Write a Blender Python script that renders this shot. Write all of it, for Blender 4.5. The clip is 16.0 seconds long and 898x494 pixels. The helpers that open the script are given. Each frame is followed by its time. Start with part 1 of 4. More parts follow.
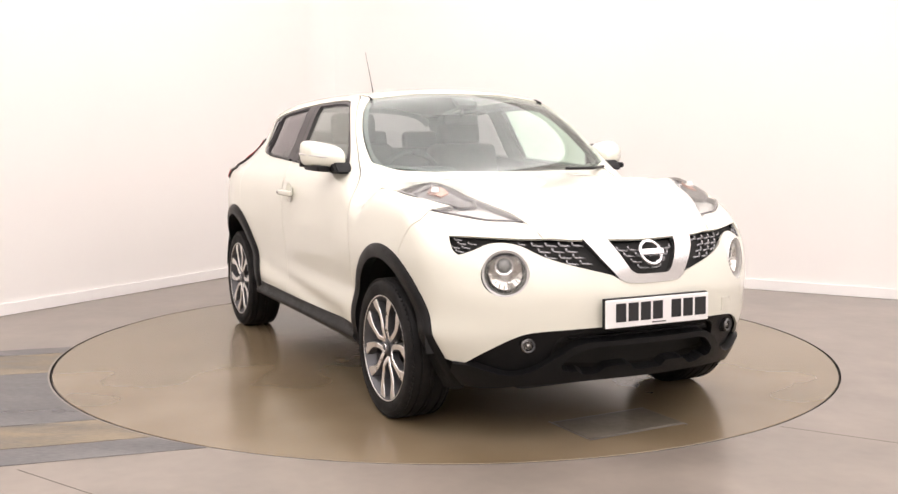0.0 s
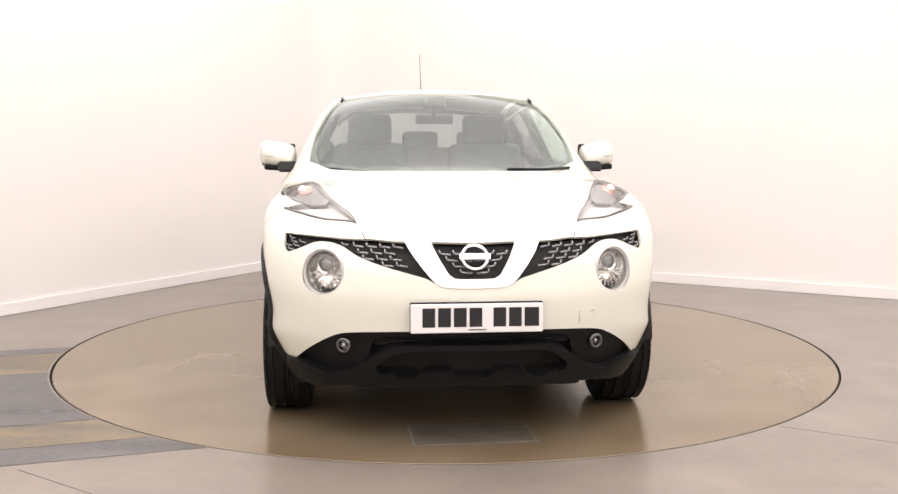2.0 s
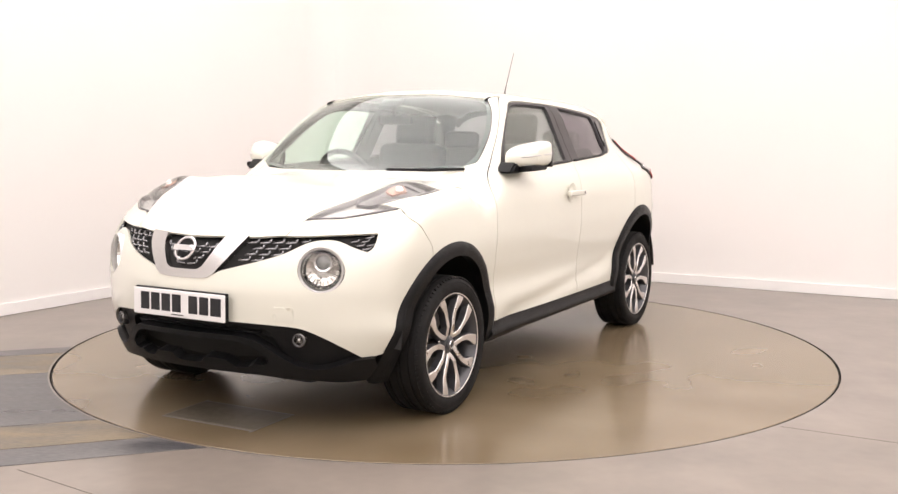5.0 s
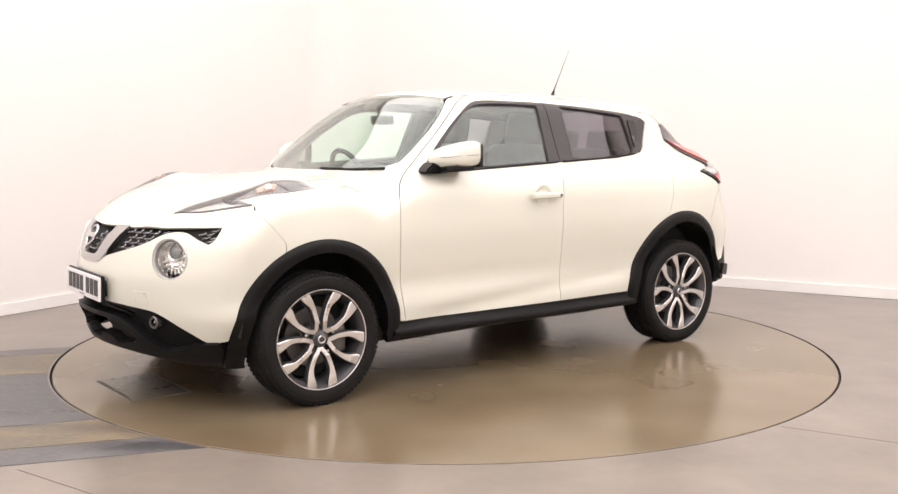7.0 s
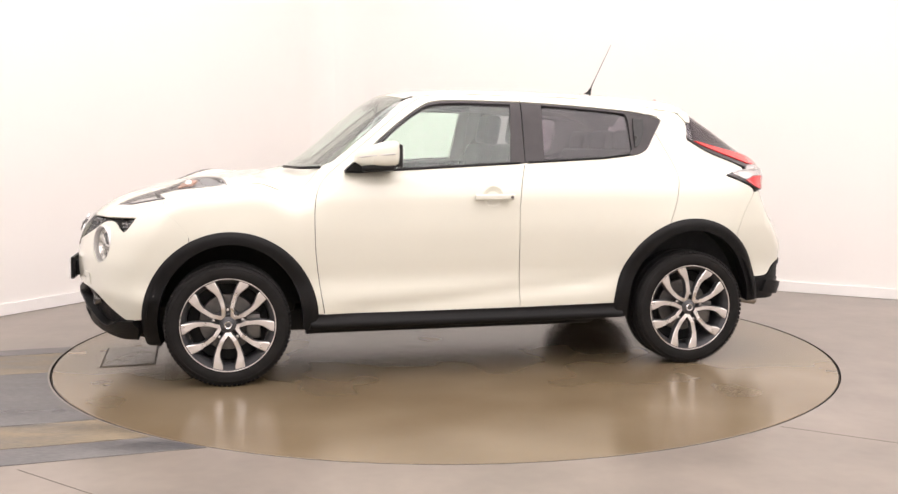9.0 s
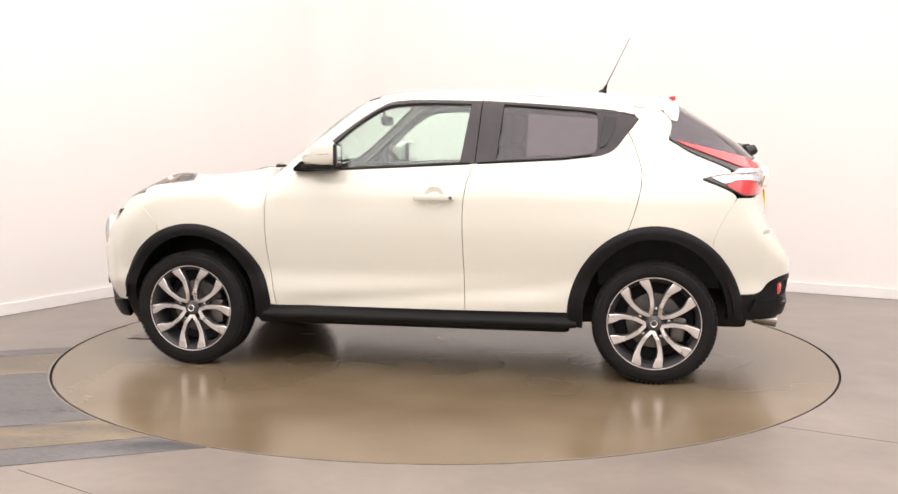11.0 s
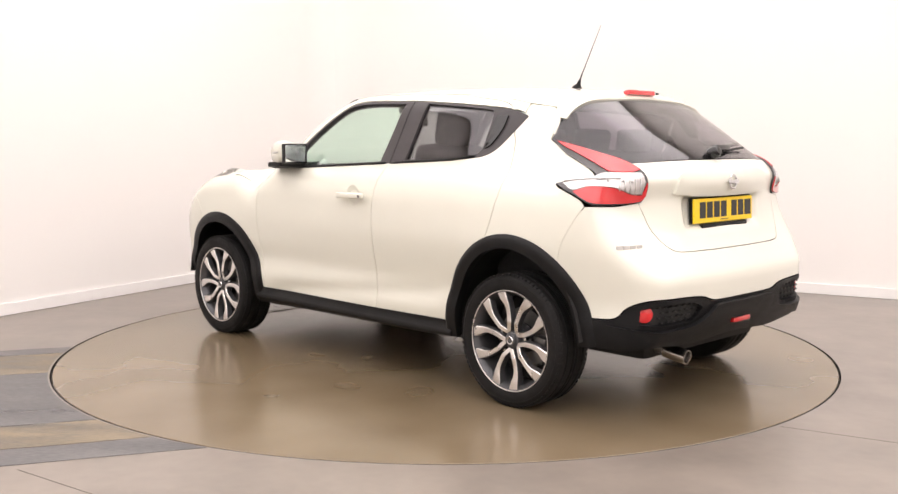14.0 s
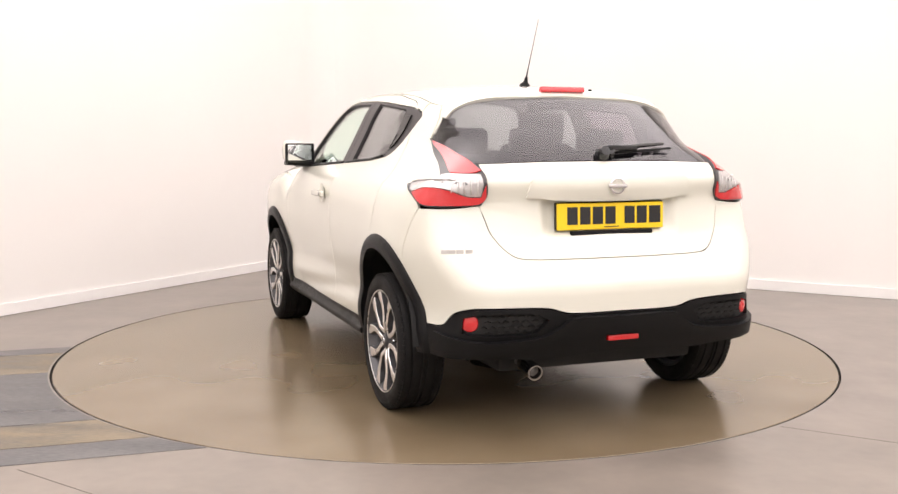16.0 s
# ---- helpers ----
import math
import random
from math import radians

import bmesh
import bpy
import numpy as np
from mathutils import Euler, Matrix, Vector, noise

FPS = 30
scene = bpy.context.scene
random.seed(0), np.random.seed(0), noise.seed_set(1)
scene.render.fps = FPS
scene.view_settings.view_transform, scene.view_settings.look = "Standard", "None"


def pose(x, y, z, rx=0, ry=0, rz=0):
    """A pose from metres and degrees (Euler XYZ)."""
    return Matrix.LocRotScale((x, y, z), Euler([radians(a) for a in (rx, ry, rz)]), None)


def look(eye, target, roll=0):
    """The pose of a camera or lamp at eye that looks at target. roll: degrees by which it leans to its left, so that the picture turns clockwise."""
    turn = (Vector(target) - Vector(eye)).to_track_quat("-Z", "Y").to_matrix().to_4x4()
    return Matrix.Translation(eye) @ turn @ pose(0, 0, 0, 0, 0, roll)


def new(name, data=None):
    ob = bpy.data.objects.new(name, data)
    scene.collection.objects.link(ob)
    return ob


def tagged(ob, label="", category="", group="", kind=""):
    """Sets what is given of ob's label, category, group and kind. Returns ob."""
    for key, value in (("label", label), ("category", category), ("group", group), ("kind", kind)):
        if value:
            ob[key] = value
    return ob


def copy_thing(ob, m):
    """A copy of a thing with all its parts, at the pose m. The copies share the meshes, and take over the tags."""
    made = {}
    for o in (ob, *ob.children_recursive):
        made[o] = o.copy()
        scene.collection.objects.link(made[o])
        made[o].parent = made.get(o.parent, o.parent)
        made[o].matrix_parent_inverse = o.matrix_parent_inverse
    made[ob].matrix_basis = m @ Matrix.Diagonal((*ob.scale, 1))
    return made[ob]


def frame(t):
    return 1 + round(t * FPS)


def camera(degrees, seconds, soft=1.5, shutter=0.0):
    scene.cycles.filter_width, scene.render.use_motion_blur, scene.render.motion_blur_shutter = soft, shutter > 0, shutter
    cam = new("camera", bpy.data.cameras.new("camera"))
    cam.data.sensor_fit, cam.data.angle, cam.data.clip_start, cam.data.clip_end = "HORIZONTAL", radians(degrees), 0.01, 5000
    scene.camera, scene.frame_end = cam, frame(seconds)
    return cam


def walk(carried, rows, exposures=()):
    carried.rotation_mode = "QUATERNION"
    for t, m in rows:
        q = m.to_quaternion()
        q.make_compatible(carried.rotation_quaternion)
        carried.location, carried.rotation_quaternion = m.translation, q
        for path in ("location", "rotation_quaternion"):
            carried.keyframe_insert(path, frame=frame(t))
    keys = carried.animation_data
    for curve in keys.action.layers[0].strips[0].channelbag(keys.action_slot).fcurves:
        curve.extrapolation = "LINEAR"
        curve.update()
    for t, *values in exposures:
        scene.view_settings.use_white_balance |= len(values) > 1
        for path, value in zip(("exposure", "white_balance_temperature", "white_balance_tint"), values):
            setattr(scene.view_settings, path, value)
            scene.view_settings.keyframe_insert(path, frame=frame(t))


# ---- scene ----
from mathutils.geometry import delaunay_2d_cdt

cam = camera(48.80, 16.0, soft=1.45)
EYE = Vector((0, -5.937, 1.243))
STAND = look(EYE, EYE + Vector((.00309, .99417, -.10783)), .06)
walk(cam, [(0, STAND), (16, STAND)])

# ---- light ----
world = bpy.data.worlds.new("world")
scene.world = world
world.use_nodes = True
world.node_tree.nodes["Background"].inputs["Color"].default_value = (1, .97, .94, 1)
world.node_tree.nodes["Background"].inputs["Strength"].default_value = .3
scene.view_settings.exposure = 0.0
PANEL_GLOW = 2.22
WHITE_LIGHT = (1, .942, .943)


# ---- materials ----
def material(name, color, rough=.5, metal=0.0, spec=.5, coat=0.0, emit=0.0):
    m = bpy.data.materials.new(name)
    m.use_nodes = True
    b = m.node_tree.nodes["Principled BSDF"]
    b.inputs["Base Color"].default_value = (*color, 1)
    b.inputs["Roughness"].default_value = rough
    b.inputs["Metallic"].default_value = metal
    b.inputs["Specular IOR Level"].default_value = spec
    b.inputs["Coat Weight"].default_value = coat
    b.inputs["Coat Roughness"].default_value = .04
    if emit:
        b.inputs["Emission Color"].default_value = (*color, 1)
        b.inputs["Emission Strength"].default_value = emit
    return m


def node(m, kind, **values):
    n = m.node_tree.nodes.new(kind)
    for key, value in values.items():
        n.inputs[key.replace("_", " ")].default_value = value
    return n


def link(m, a, b):
    m.node_tree.links.new(a, b)


def grain(m, dark, light, scale, rough=None, bump=0.0, fine=60.0, stretch=(1, 1, 1), space="Object", spread=(.32, .68), fleck=.3, detail=8):
    """Colour that varies at two scales, with fine relief."""
    b = m.node_tree.nodes["Principled BSDF"]
    co = node(m, "ShaderNodeTexCoord")
    mp = node(m, "ShaderNodeMapping", Scale=stretch)
    link(m, co.outputs[space], mp.inputs["Vector"])
    big = node(m, "ShaderNodeTexNoise", Scale=scale, Detail=detail, Roughness=.62)
    small = node(m, "ShaderNodeTexNoise", Scale=fine, Detail=4)
    for n in (big, small):
        link(m, mp.outputs[0], n.inputs["Vector"])
    mix = node(m, "ShaderNodeMix")
    mix.data_type = "FLOAT"
    mix.inputs[0].default_value = fleck
    link(m, big.outputs[0], mix.inputs[2])
    link(m, small.outputs[0], mix.inputs[3])
    ramp = node(m, "ShaderNodeValToRGB")
    ramp.color_ramp.elements[0].position, ramp.color_ramp.elements[1].position = spread
    ramp.color_ramp.elements[0].color, ramp.color_ramp.elements[1].color = (*dark, 1), (*light, 1)
    link(m, mix.outputs[0], ramp.inputs[0])
    link(m, ramp.outputs[0], b.inputs["Base Color"])
    if rough:
        rr = node(m, "ShaderNodeMapRange")
        rr.inputs["From Min"].default_value, rr.inputs["From Max"].default_value = .35, .65
        rr.inputs["To Min"].default_value, rr.inputs["To Max"].default_value = rough
        link(m, big.outputs[0], rr.inputs["Value"])
        link(m, rr.outputs[0], b.inputs["Roughness"])
    if bump:
        bp = node(m, "ShaderNodeBump", Strength=bump, Distance=.002)
        link(m, small.outputs[0], bp.inputs["Height"])
        link(m, bp.outputs[0], b.inputs["Normal"])
    return m


def glass(name, tint, gloss=1.0):
    m = bpy.data.materials.new(name)
    m.use_nodes = True
    m.node_tree.nodes.remove(m.node_tree.nodes["Principled BSDF"])
    clear = node(m, "ShaderNodeBsdfTransparent", Color=(*tint, 1))
    shine = node(m, "ShaderNodeBsdfGlossy", Color=(gloss, gloss, gloss, 1), Roughness=.015)
    rim = node(m, "ShaderNodeLayerWeight", Blend=.5)
    power = node(m, "ShaderNodeMath")
    power.operation, power.inputs[1].default_value = "POWER", 4.5
    link(m, rim.outputs["Facing"], power.inputs[0])
    fres = node(m, "ShaderNodeMath")
    fres.operation, fres.inputs[1].default_value, fres.inputs[2].default_value = "MULTIPLY_ADD", .75, .055
    link(m, power.outputs[0], fres.inputs[0])
    mix = node(m, "ShaderNodeMixShader")
    link(m, fres.outputs[0], mix.inputs[0])
    link(m, clear.outputs[0], mix.inputs[1])
    link(m, shine.outputs[0], mix.inputs[2])
    link(m, mix.outputs[0], m.node_tree.nodes["Material Output"].inputs["Surface"])
    return m


PAINT = material("pearl_paint", (.765, .74, .675), .32, coat=1.0)
grain(PAINT, (.700, .694, .604), (.722, .714, .622), 3, fine=900)
TRIM = grain(material("black_plastic", (.006, .006, .0065), .55, spec=.2), (.0045, .0045, .005), (.008, .0078, .008), 14, rough=(.38, .48), bump=.25, fine=700)
PILLAR = grain(material("pillar_film", (.04, .036, .038), .4, spec=.4), (.034, .030, .032), (.046, .041, .043), 12, fine=500)
GLOSS_BLACK = material("gloss_black", (.012, .012, .013), .12)
DARK = grain(material("underbody", (.012, .012, .012), .8), (.009, .009, .009), (.016, .015, .014), 8)
LINING = grain(material("headlining", (.36, .35, .335), .9), (.33, .32, .305), (.39, .38, .365), 20, fine=400)
CLOTH = grain(material("seat_cloth", (.03, .03, .032), .9), (.022, .022, .024), (.04, .04, .042), 20, bump=.5, fine=500)
RUBBER = grain(material("tyre_rubber", (.012, .012, .012), .75, spec=.3), (.0035, .003, .003), (.008, .0072, .0068), 9, rough=(.6, .85), bump=.3, fine=240)
SILVER = grain(material("machined_alloy", (.72, .70, .68), .32, 1.0), (.74, .715, .695), (.86, .83, .81), 12, rough=(.25, .4), fine=300)
ANTHRACITE = material("anthracite_alloy", (.09, .09, .095), .35, .5)
MESH_GREY = material("grille_grey", (.26, .26, .27), .22, .7)
STEEL = grain(material("brake_steel", (.35, .34, .33), .45, .9), (.14, .135, .13), (.24, .23, .22), 14, fine=200)
CHROME = material("chrome", (.74, .74, .75), .09, 1.0)
SATIN = material("satin_chrome", (.56, .555, .55), .22, 1.0)
REFLECTOR = grain(material("lamp_reflector", (.8, .79, .77), .15, 1.0), (.66, .65, .63), (.94, .93, .91), 30, fine=90)
GREY_LENS = material("lamp_bowl", (.74, .73, .72), .2, .2)
AMBER = material("amber_lens", (.74, .42, .32), .2, coat=1.0)
RED = material("red_lens", (.60, .022, .028), .12, coat=1.0)
DEEP_RED = material("red_reflector", (.60, .008, .012), .2, coat=1.0)
PLATE_WHITE = material("white_plate", (.80, .79, .78), .35)
PLATE_YELLOW = material("yellow_plate", (.86, .60, .012), .35)
INK = material("plate_black", (.012, .012, .014), .4)
FRONT_GLASS = glass("green_glass", (.915, .985, .950))
PRIVACY = glass("privacy_glass", (.60, .575, .605))
LENS = glass("clear_lens", (.93, .93, .92), .55)
MIRROR = material("mirror_glass", (.85, .87, .86), .01, 1.0)
WALL = grain(material("wall_paint", (.83, .80, .77), .8, spec=.2), (.82, .79, .76), (.84, .815, .785), .7, bump=.08, fine=150)
BOARD = grain(material("skirting_paint", (.85, .83, .81), .5), (.83, .81, .79), (.86, .84, .82), 3, fine=60)
CEIL = grain(material("ceiling_paint", (.8, .78, .76), .9, spec=.2), (.78, .76, .74), (.82, .8, .78), .9)
CONCRETE = grain(material("sealed_concrete", (.33, .295, .255), .31), (.168, .145, .124), (.262, .224, .192), 2.2, fine=16, spread=(.28, .72), fleck=.2, detail=3)
DISC = grain(material("turntable_coating", (.29, .25, .2), .21, spec=.58), (.145, .107, .062), (.212, .164, .106), 1.5, fine=5, spread=(.28, .72), fleck=.15, detail=1)
SLATE = grain(material("worn_slate_strip", (.17, .165, .17), .4), (.038, .038, .044), (.145, .138, .138), 2.6, rough=(.25, .5), bump=.15, fine=40, stretch=(.7, 3, 1), spread=(.40, .60))
TAN = grain(material("worn_tan_strip", (.28, .22, .15), .45), (.072, .060, .045), (.225, .178, .118), 2.6, rough=(.3, .5), bump=.15, fine=40, stretch=(.7, 3.4, 1), spread=(.40, .60))
POD_PALE = grain(material("pale_lamp_inner", (.7, .69, .68), .3), (.60, .59, .585), (.76, .75, .745), 25, fine=90)
POD_SILVER = grain(material("silvered_lens", (.5, .49, .48), .2, .4, coat=1.0), (.40, .385, .38), (.62, .60, .59), 30, fine=90)
RING_GREY = material("seal_grey", (.40, .39, .385), .35)
POD_GREY = material("grey_lamp_pod", (.17, .16, .163), .25, .3, coat=.6)
POD_DARK = material("dark_lamp_pod", (.035, .032, .034), .3, coat=.3)
SCRIPT = material("script_silver", (.66, .65, .63), .3, .4)
# near-black for all faces of the turntable gap: its shade put into the colour
GAP_SHADE = material("gap_shadow", (.01, .009, .008), .9)
GLOW = material("light_panel", WHITE_LIGHT, .5, emit=PANEL_GLOW)
LAMP_FRAME = material("panel_frame", (.7, .7, .7), .4)
JOINT = material("joint_filler", (.12, .105, .09), .8)
HATCH = grain(material("steel_hatch", (.15, .135, .115), .26, spec=.5), (.115, .098, .075), (.160, .138, .108), 6, fine=30)


# ---- mesh helpers ----
def part(name, bm, mat, parent=None, label="", shift=True):
    """Links a bmesh as one mesh object under a thing or a part."""
    me = bpy.data.meshes.new(name)
    bm.to_mesh(me)
    bm.free()
    for m in (mat if isinstance(mat, (list, tuple)) else [mat]):
        me.materials.append(m)
    ob = new(name, me)
    ob.parent = parent
    if label:
        tagged(ob, label)
    return ob


def smooth(bm, angle=35):
    for f in bm.faces:
        f.smooth = True
    for e in bm.edges:
        if len(e.link_faces) == 2 and e.calc_face_angle(0) > radians(angle):
            e.smooth = False
    return bm


def box(size, at=(0, 0, 0), bevel=0.0, segments=2, turn=(0, 0, 0)):
    bm = bmesh.new()
    bmesh.ops.create_cube(bm, size=1)
    bmesh.ops.scale(bm, vec=size, verts=bm.verts)
    if bevel:
        bmesh.ops.bevel(bm, geom=bm.edges[:], offset=bevel, segments=segments, profile=.6, affect="EDGES", clamp_overlap=True)
    bmesh.ops.transform(bm, matrix=pose(*at, *turn), verts=bm.verts)
    return smooth(bm)


def lathe(profile, steps=48, m=Matrix(), close=False):
    """Turns (radius, height) pairs about z."""
    bm = bmesh.new()
    rings = []
    for r, h in profile:
        rings.append([bm.verts.new((r * math.cos(2 * math.pi * i / steps), r * math.sin(2 * math.pi * i / steps), h)) for i in range(steps)])
    pairs = list(zip(rings, rings[1:] + rings[:1])) if close else list(zip(rings, rings[1:]))
    for a, b in pairs:
        for i in range(steps):
            j = (i + 1) % steps
            bm.faces.new((a[i], a[j], b[j], b[i]))
    bmesh.ops.remove_doubles(bm, verts=bm.verts, dist=1e-6)
    bmesh.ops.recalc_face_normals(bm, faces=bm.faces)
    bmesh.ops.transform(bm, matrix=m, verts=bm.verts)
    return smooth(bm)


def tube(points, radius, sides=10, ends=None):
    """A round bar along points; ends gives a radius at each end."""
    bm = bmesh.new()
    pts = [Vector(p) for p in points]
    rings = []
    for i, p in enumerate(pts):
        d = (pts[min(i + 1, len(pts) - 1)] - pts[max(i - 1, 0)]).normalized()
        u = d.orthogonal().normalized() if i == 0 else (u - d * u.dot(d)).normalized()
        v = d.cross(u)
        r = radius if ends is None else ends[0] + (ends[1] - ends[0]) * i / (len(pts) - 1)
        rings.append([bm.verts.new(p + r * (math.cos(a) * u + math.sin(a) * v)) for a in [2 * math.pi * k / sides for k in range(sides)]])
    for a, b in zip(rings, rings[1:]):
        for i in range(sides):
            bm.faces.new((a[i], a[(i + 1) % sides], b[(i + 1) % sides], b[i]))
    bm.faces.new(rings[0][::-1])
    bm.faces.new(rings[-1])
    return smooth(bm)


def slab(outline, z0, z1, m=Matrix(), bevel=0.0):
    """A flat outline given thickness along z."""
    bm = bmesh.new()
    face = bm.faces.new([bm.verts.new((x, y, z0)) for x, y in outline])
    got = bmesh.ops.extrude_face_region(bm, geom=[face])
    bmesh.ops.translate(bm, vec=(0, 0, z1 - z0), verts=[g for g in got["geom"] if isinstance(g, bmesh.types.BMVert)])
    bmesh.ops.recalc_face_normals(bm, faces=bm.faces)
    if bevel:
        bmesh.ops.bevel(bm, geom=bm.edges[:], offset=bevel, segments=2, affect="EDGES", clamp_overlap=True)
    bmesh.ops.transform(bm, matrix=m, verts=bm.verts)
    return smooth(bm)


def merge(*parts):
    bm = parts[0]
    for other in parts[1:]:
        me = bpy.data.meshes.new("temporary")
        other.to_mesh(me)
        other.free()
        bm.from_mesh(me)
        bpy.data.meshes.remove(me)
    return bm


# ---- the room ----
CORNER = Vector((-1.18, 4.41, 0))
ROOM = Matrix.Translation(CORNER) @ pose(0, 0, 0, 0, 0, -29.7)   # x along the one wall, -y along the other
LONG, DEEP, HIGH = 13.0, 14.0, 4.2


def room():
    # walls, with a coved corner
    r = .5
    inner = [(0, -DEEP)] + [(r - r * math.cos(a), -r + r * math.sin(a)) for a in np.linspace(0, math.pi / 2, 13)] + [(LONG, 0)]
    outer = [(LONG, .15), (-.15, .15), (-.15, -DEEP)]
    half = 7
    w1 = slab([inner[0]] + inner[1:half + 1] + [(-.15, .15), (-.15, -DEEP)], 0, HIGH, ROOM)
    tagged(part("wall_west", w1, WALL), "white painted studio wall", "wall", kind="structure")
    w2 = slab(inner[half:] + [(LONG, .15), (-.15, .15)], 0, HIGH, ROOM)
    tagged(part("wall_north", w2, WALL), "white painted studio wall", "wall", kind="structure")
    w3 = slab([(LONG, .15), (LONG + .15, .15), (LONG + .15, -DEEP), (LONG, -DEEP)], 0, HIGH, ROOM)
    tagged(part("wall_east", w3, WALL), "white painted studio wall", "wall", kind="structure")
    w4 = slab([(-.15, -DEEP), (LONG + .15, -DEEP), (LONG + .15, -DEEP - .15), (-.15, -DEEP - .15)], 0, HIGH, ROOM)
    tagged(part("wall_south", w4, WALL), "white painted studio wall", "wall", kind="structure")
    cl = slab([(-.15, .15), (LONG + .15, .15), (LONG + .15, -DEEP - .15), (-.15, -DEEP - .15)], HIGH, HIGH + .1, ROOM)
    tagged(part("ceiling", cl, CEIL), "plain white studio ceiling", "ceiling", kind="structure")
    # skirting along both visible walls
    off = [(x + .018 * (1 if i <= half else 0), y - .018 * (1 if i >= half else 0)) for i, (x, y) in enumerate(inner)]
    sk = slab([(inner[0][0] + .001, inner[0][1])] + [(x + .001, y - .001) for x, y in inner[1:-1]] + [(LONG, -.001)] + off[::-1], .003, .085, ROOM)
    tagged(part("baseboard", sk, BOARD), "white painted low skirting board", "skirting", kind="structure")
    # floor with a round hole for the turntable
    n, bm = 160, bmesh.new()
    ring = [bm.verts.new((2.244 * math.cos(2 * math.pi * i / n), 2.244 * math.sin(2 * math.pi * i / n), 0)) for i in range(n)]
    low = [bm.verts.new((v.co.x, v.co.y, -.3)) for v in ring]
    far = []
    for v in ring:
        d = v.co.normalized()
        far.append(bm.verts.new((d.x * 16, d.y * 16, 0)))
    for i in range(n):
        j = (i + 1) % n
        # hole wall coloured black, standing in for shade down in the gap
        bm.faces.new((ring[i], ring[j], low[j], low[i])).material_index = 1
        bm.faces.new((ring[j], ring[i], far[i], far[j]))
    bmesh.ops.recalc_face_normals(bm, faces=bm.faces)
    tagged(part("floor", bm, [CONCRETE, GAP_SHADE]), "sealed grey beige concrete studio floor", "floor", kind="structure")
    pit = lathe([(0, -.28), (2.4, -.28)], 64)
    tagged(part("pit_floor", pit, GAP_SHADE), "dark pit below the turntable gap", "pit", kind="structure")


def lane():
    """The drive-on lane: worn strips in the floor, cut round by the turntable."""
    a = Vector((-2.0, 0.0))
    d = Vector((-.955, -.296)).normalized()
    n = Vector((-d.y, d.x))
    edges = (0, .16, .66, 1.69, 2.03, 2.25)
    mats = (SLATE, TAN, SLATE, TAN, SLATE)
    for k, m in enumerate(mats):
        rows = []
        for s in (edges[k] + .003, edges[k + 1] - .003):
            p = a + n * s if n.y < 0 else a - n * s
            # start at the turntable's edge
            b, c = p.dot(d), p.length_squared - 2.254 ** 2
            disc = b * b - c
            u0 = -b + math.sqrt(disc) if disc > 0 else -b
            rows.append([p + d * (u0 + (9 - u0) * i / 40) for i in range(41)])
        # outline follows the rim between the two sides
        rim = []
        a0, a1 = math.atan2(rows[0][0].y, rows[0][0].x), math.atan2(rows[1][0].y, rows[1][0].x)
        if a1 - a0 > math.pi:
            a1 -= 2 * math.pi
        if a0 - a1 > math.pi:
            a1 += 2 * math.pi
        for i in range(1, 10):
            t = a0 + (a1 - a0) * i / 10
            rim.append((2.254 * math.cos(t), 2.254 * math.sin(t)))
        jag = [(p.x + .012 * noise.noise((p.x * 5, p.y * 5, k)), p.y + .02 * noise.noise((p.x * 4, p.y * 4, k + 3.3))) for p in rows[0][1:]]
        jag2 = [(p.x + .012 * noise.noise((p.x * 5, p.y * 5, k + 1)), p.y + .02 * noise.noise((p.x * 4, p.y * 4, k + 4.3))) for p in rows[1][1:]]
        out = [tuple(rows[0][0])] + jag + jag2[::-1] + [tuple(rows[1][0])] + rim[::-1]
        tagged(part("floor_strip", slab(out, -.002, .002), m), "worn grey floor strip of the drive-on lane" if m is SLATE else "worn tan floor strip of the drive-on lane",
               "floor strip", kind="structure")


def joints():
    """Fine saw-cut joints in the floor."""
    for a, b in (((1.462, -1.732), (5.6, -4.14)), ((-1.62, -2.30), (.3, -3.64))):
        a, b = Vector(a), Vector(b)
        d = (b - a).normalized()
        n = Vector((-d.y, d.x)) * .0025
        tagged(part("floor_joint", slab([tuple(a + n), tuple(a - n), tuple(b - n), tuple(b + n)], -.002, .0006), JOINT), "thin dark saw-cut floor joint", "floor joint", kind="structure")


def lights():
    """Ceiling light panels over and round the turntable."""
    for x, y, rz, w, l in [(1.75 + 3.1 * i, -1.9 - 3.3 * j, 0, 3.095, 3.295) for i in range(4) for j in range(4)]:
        m = ROOM @ pose(x, y, HIGH - .06, 0, 0, rz)
        lamp = tagged(new("ceiling_light"), "wide white ceiling light panel", "light panel", group="ceiling light panels")
        lamp.matrix_basis = m
        part("diffuser", box((w, l, .03), (0, 0, -.02), .005, 1), GLOW, lamp, "glowing white diffuser")
        for s in (-1, 1):
            part("side_rail", box((.02, l - .06, .035), (s * (w / 2 - .02), 0, .014), .004, 1), LAMP_FRAME, lamp)
            part("end_rail", box((w - .1, .02, .035), (0, s * (l / 2 - .02), .014), .004, 1), LAMP_FRAME, lamp)
        part("back_plate", box((w, l, .02), (0, 0, .045)), LAMP_FRAME, lamp)


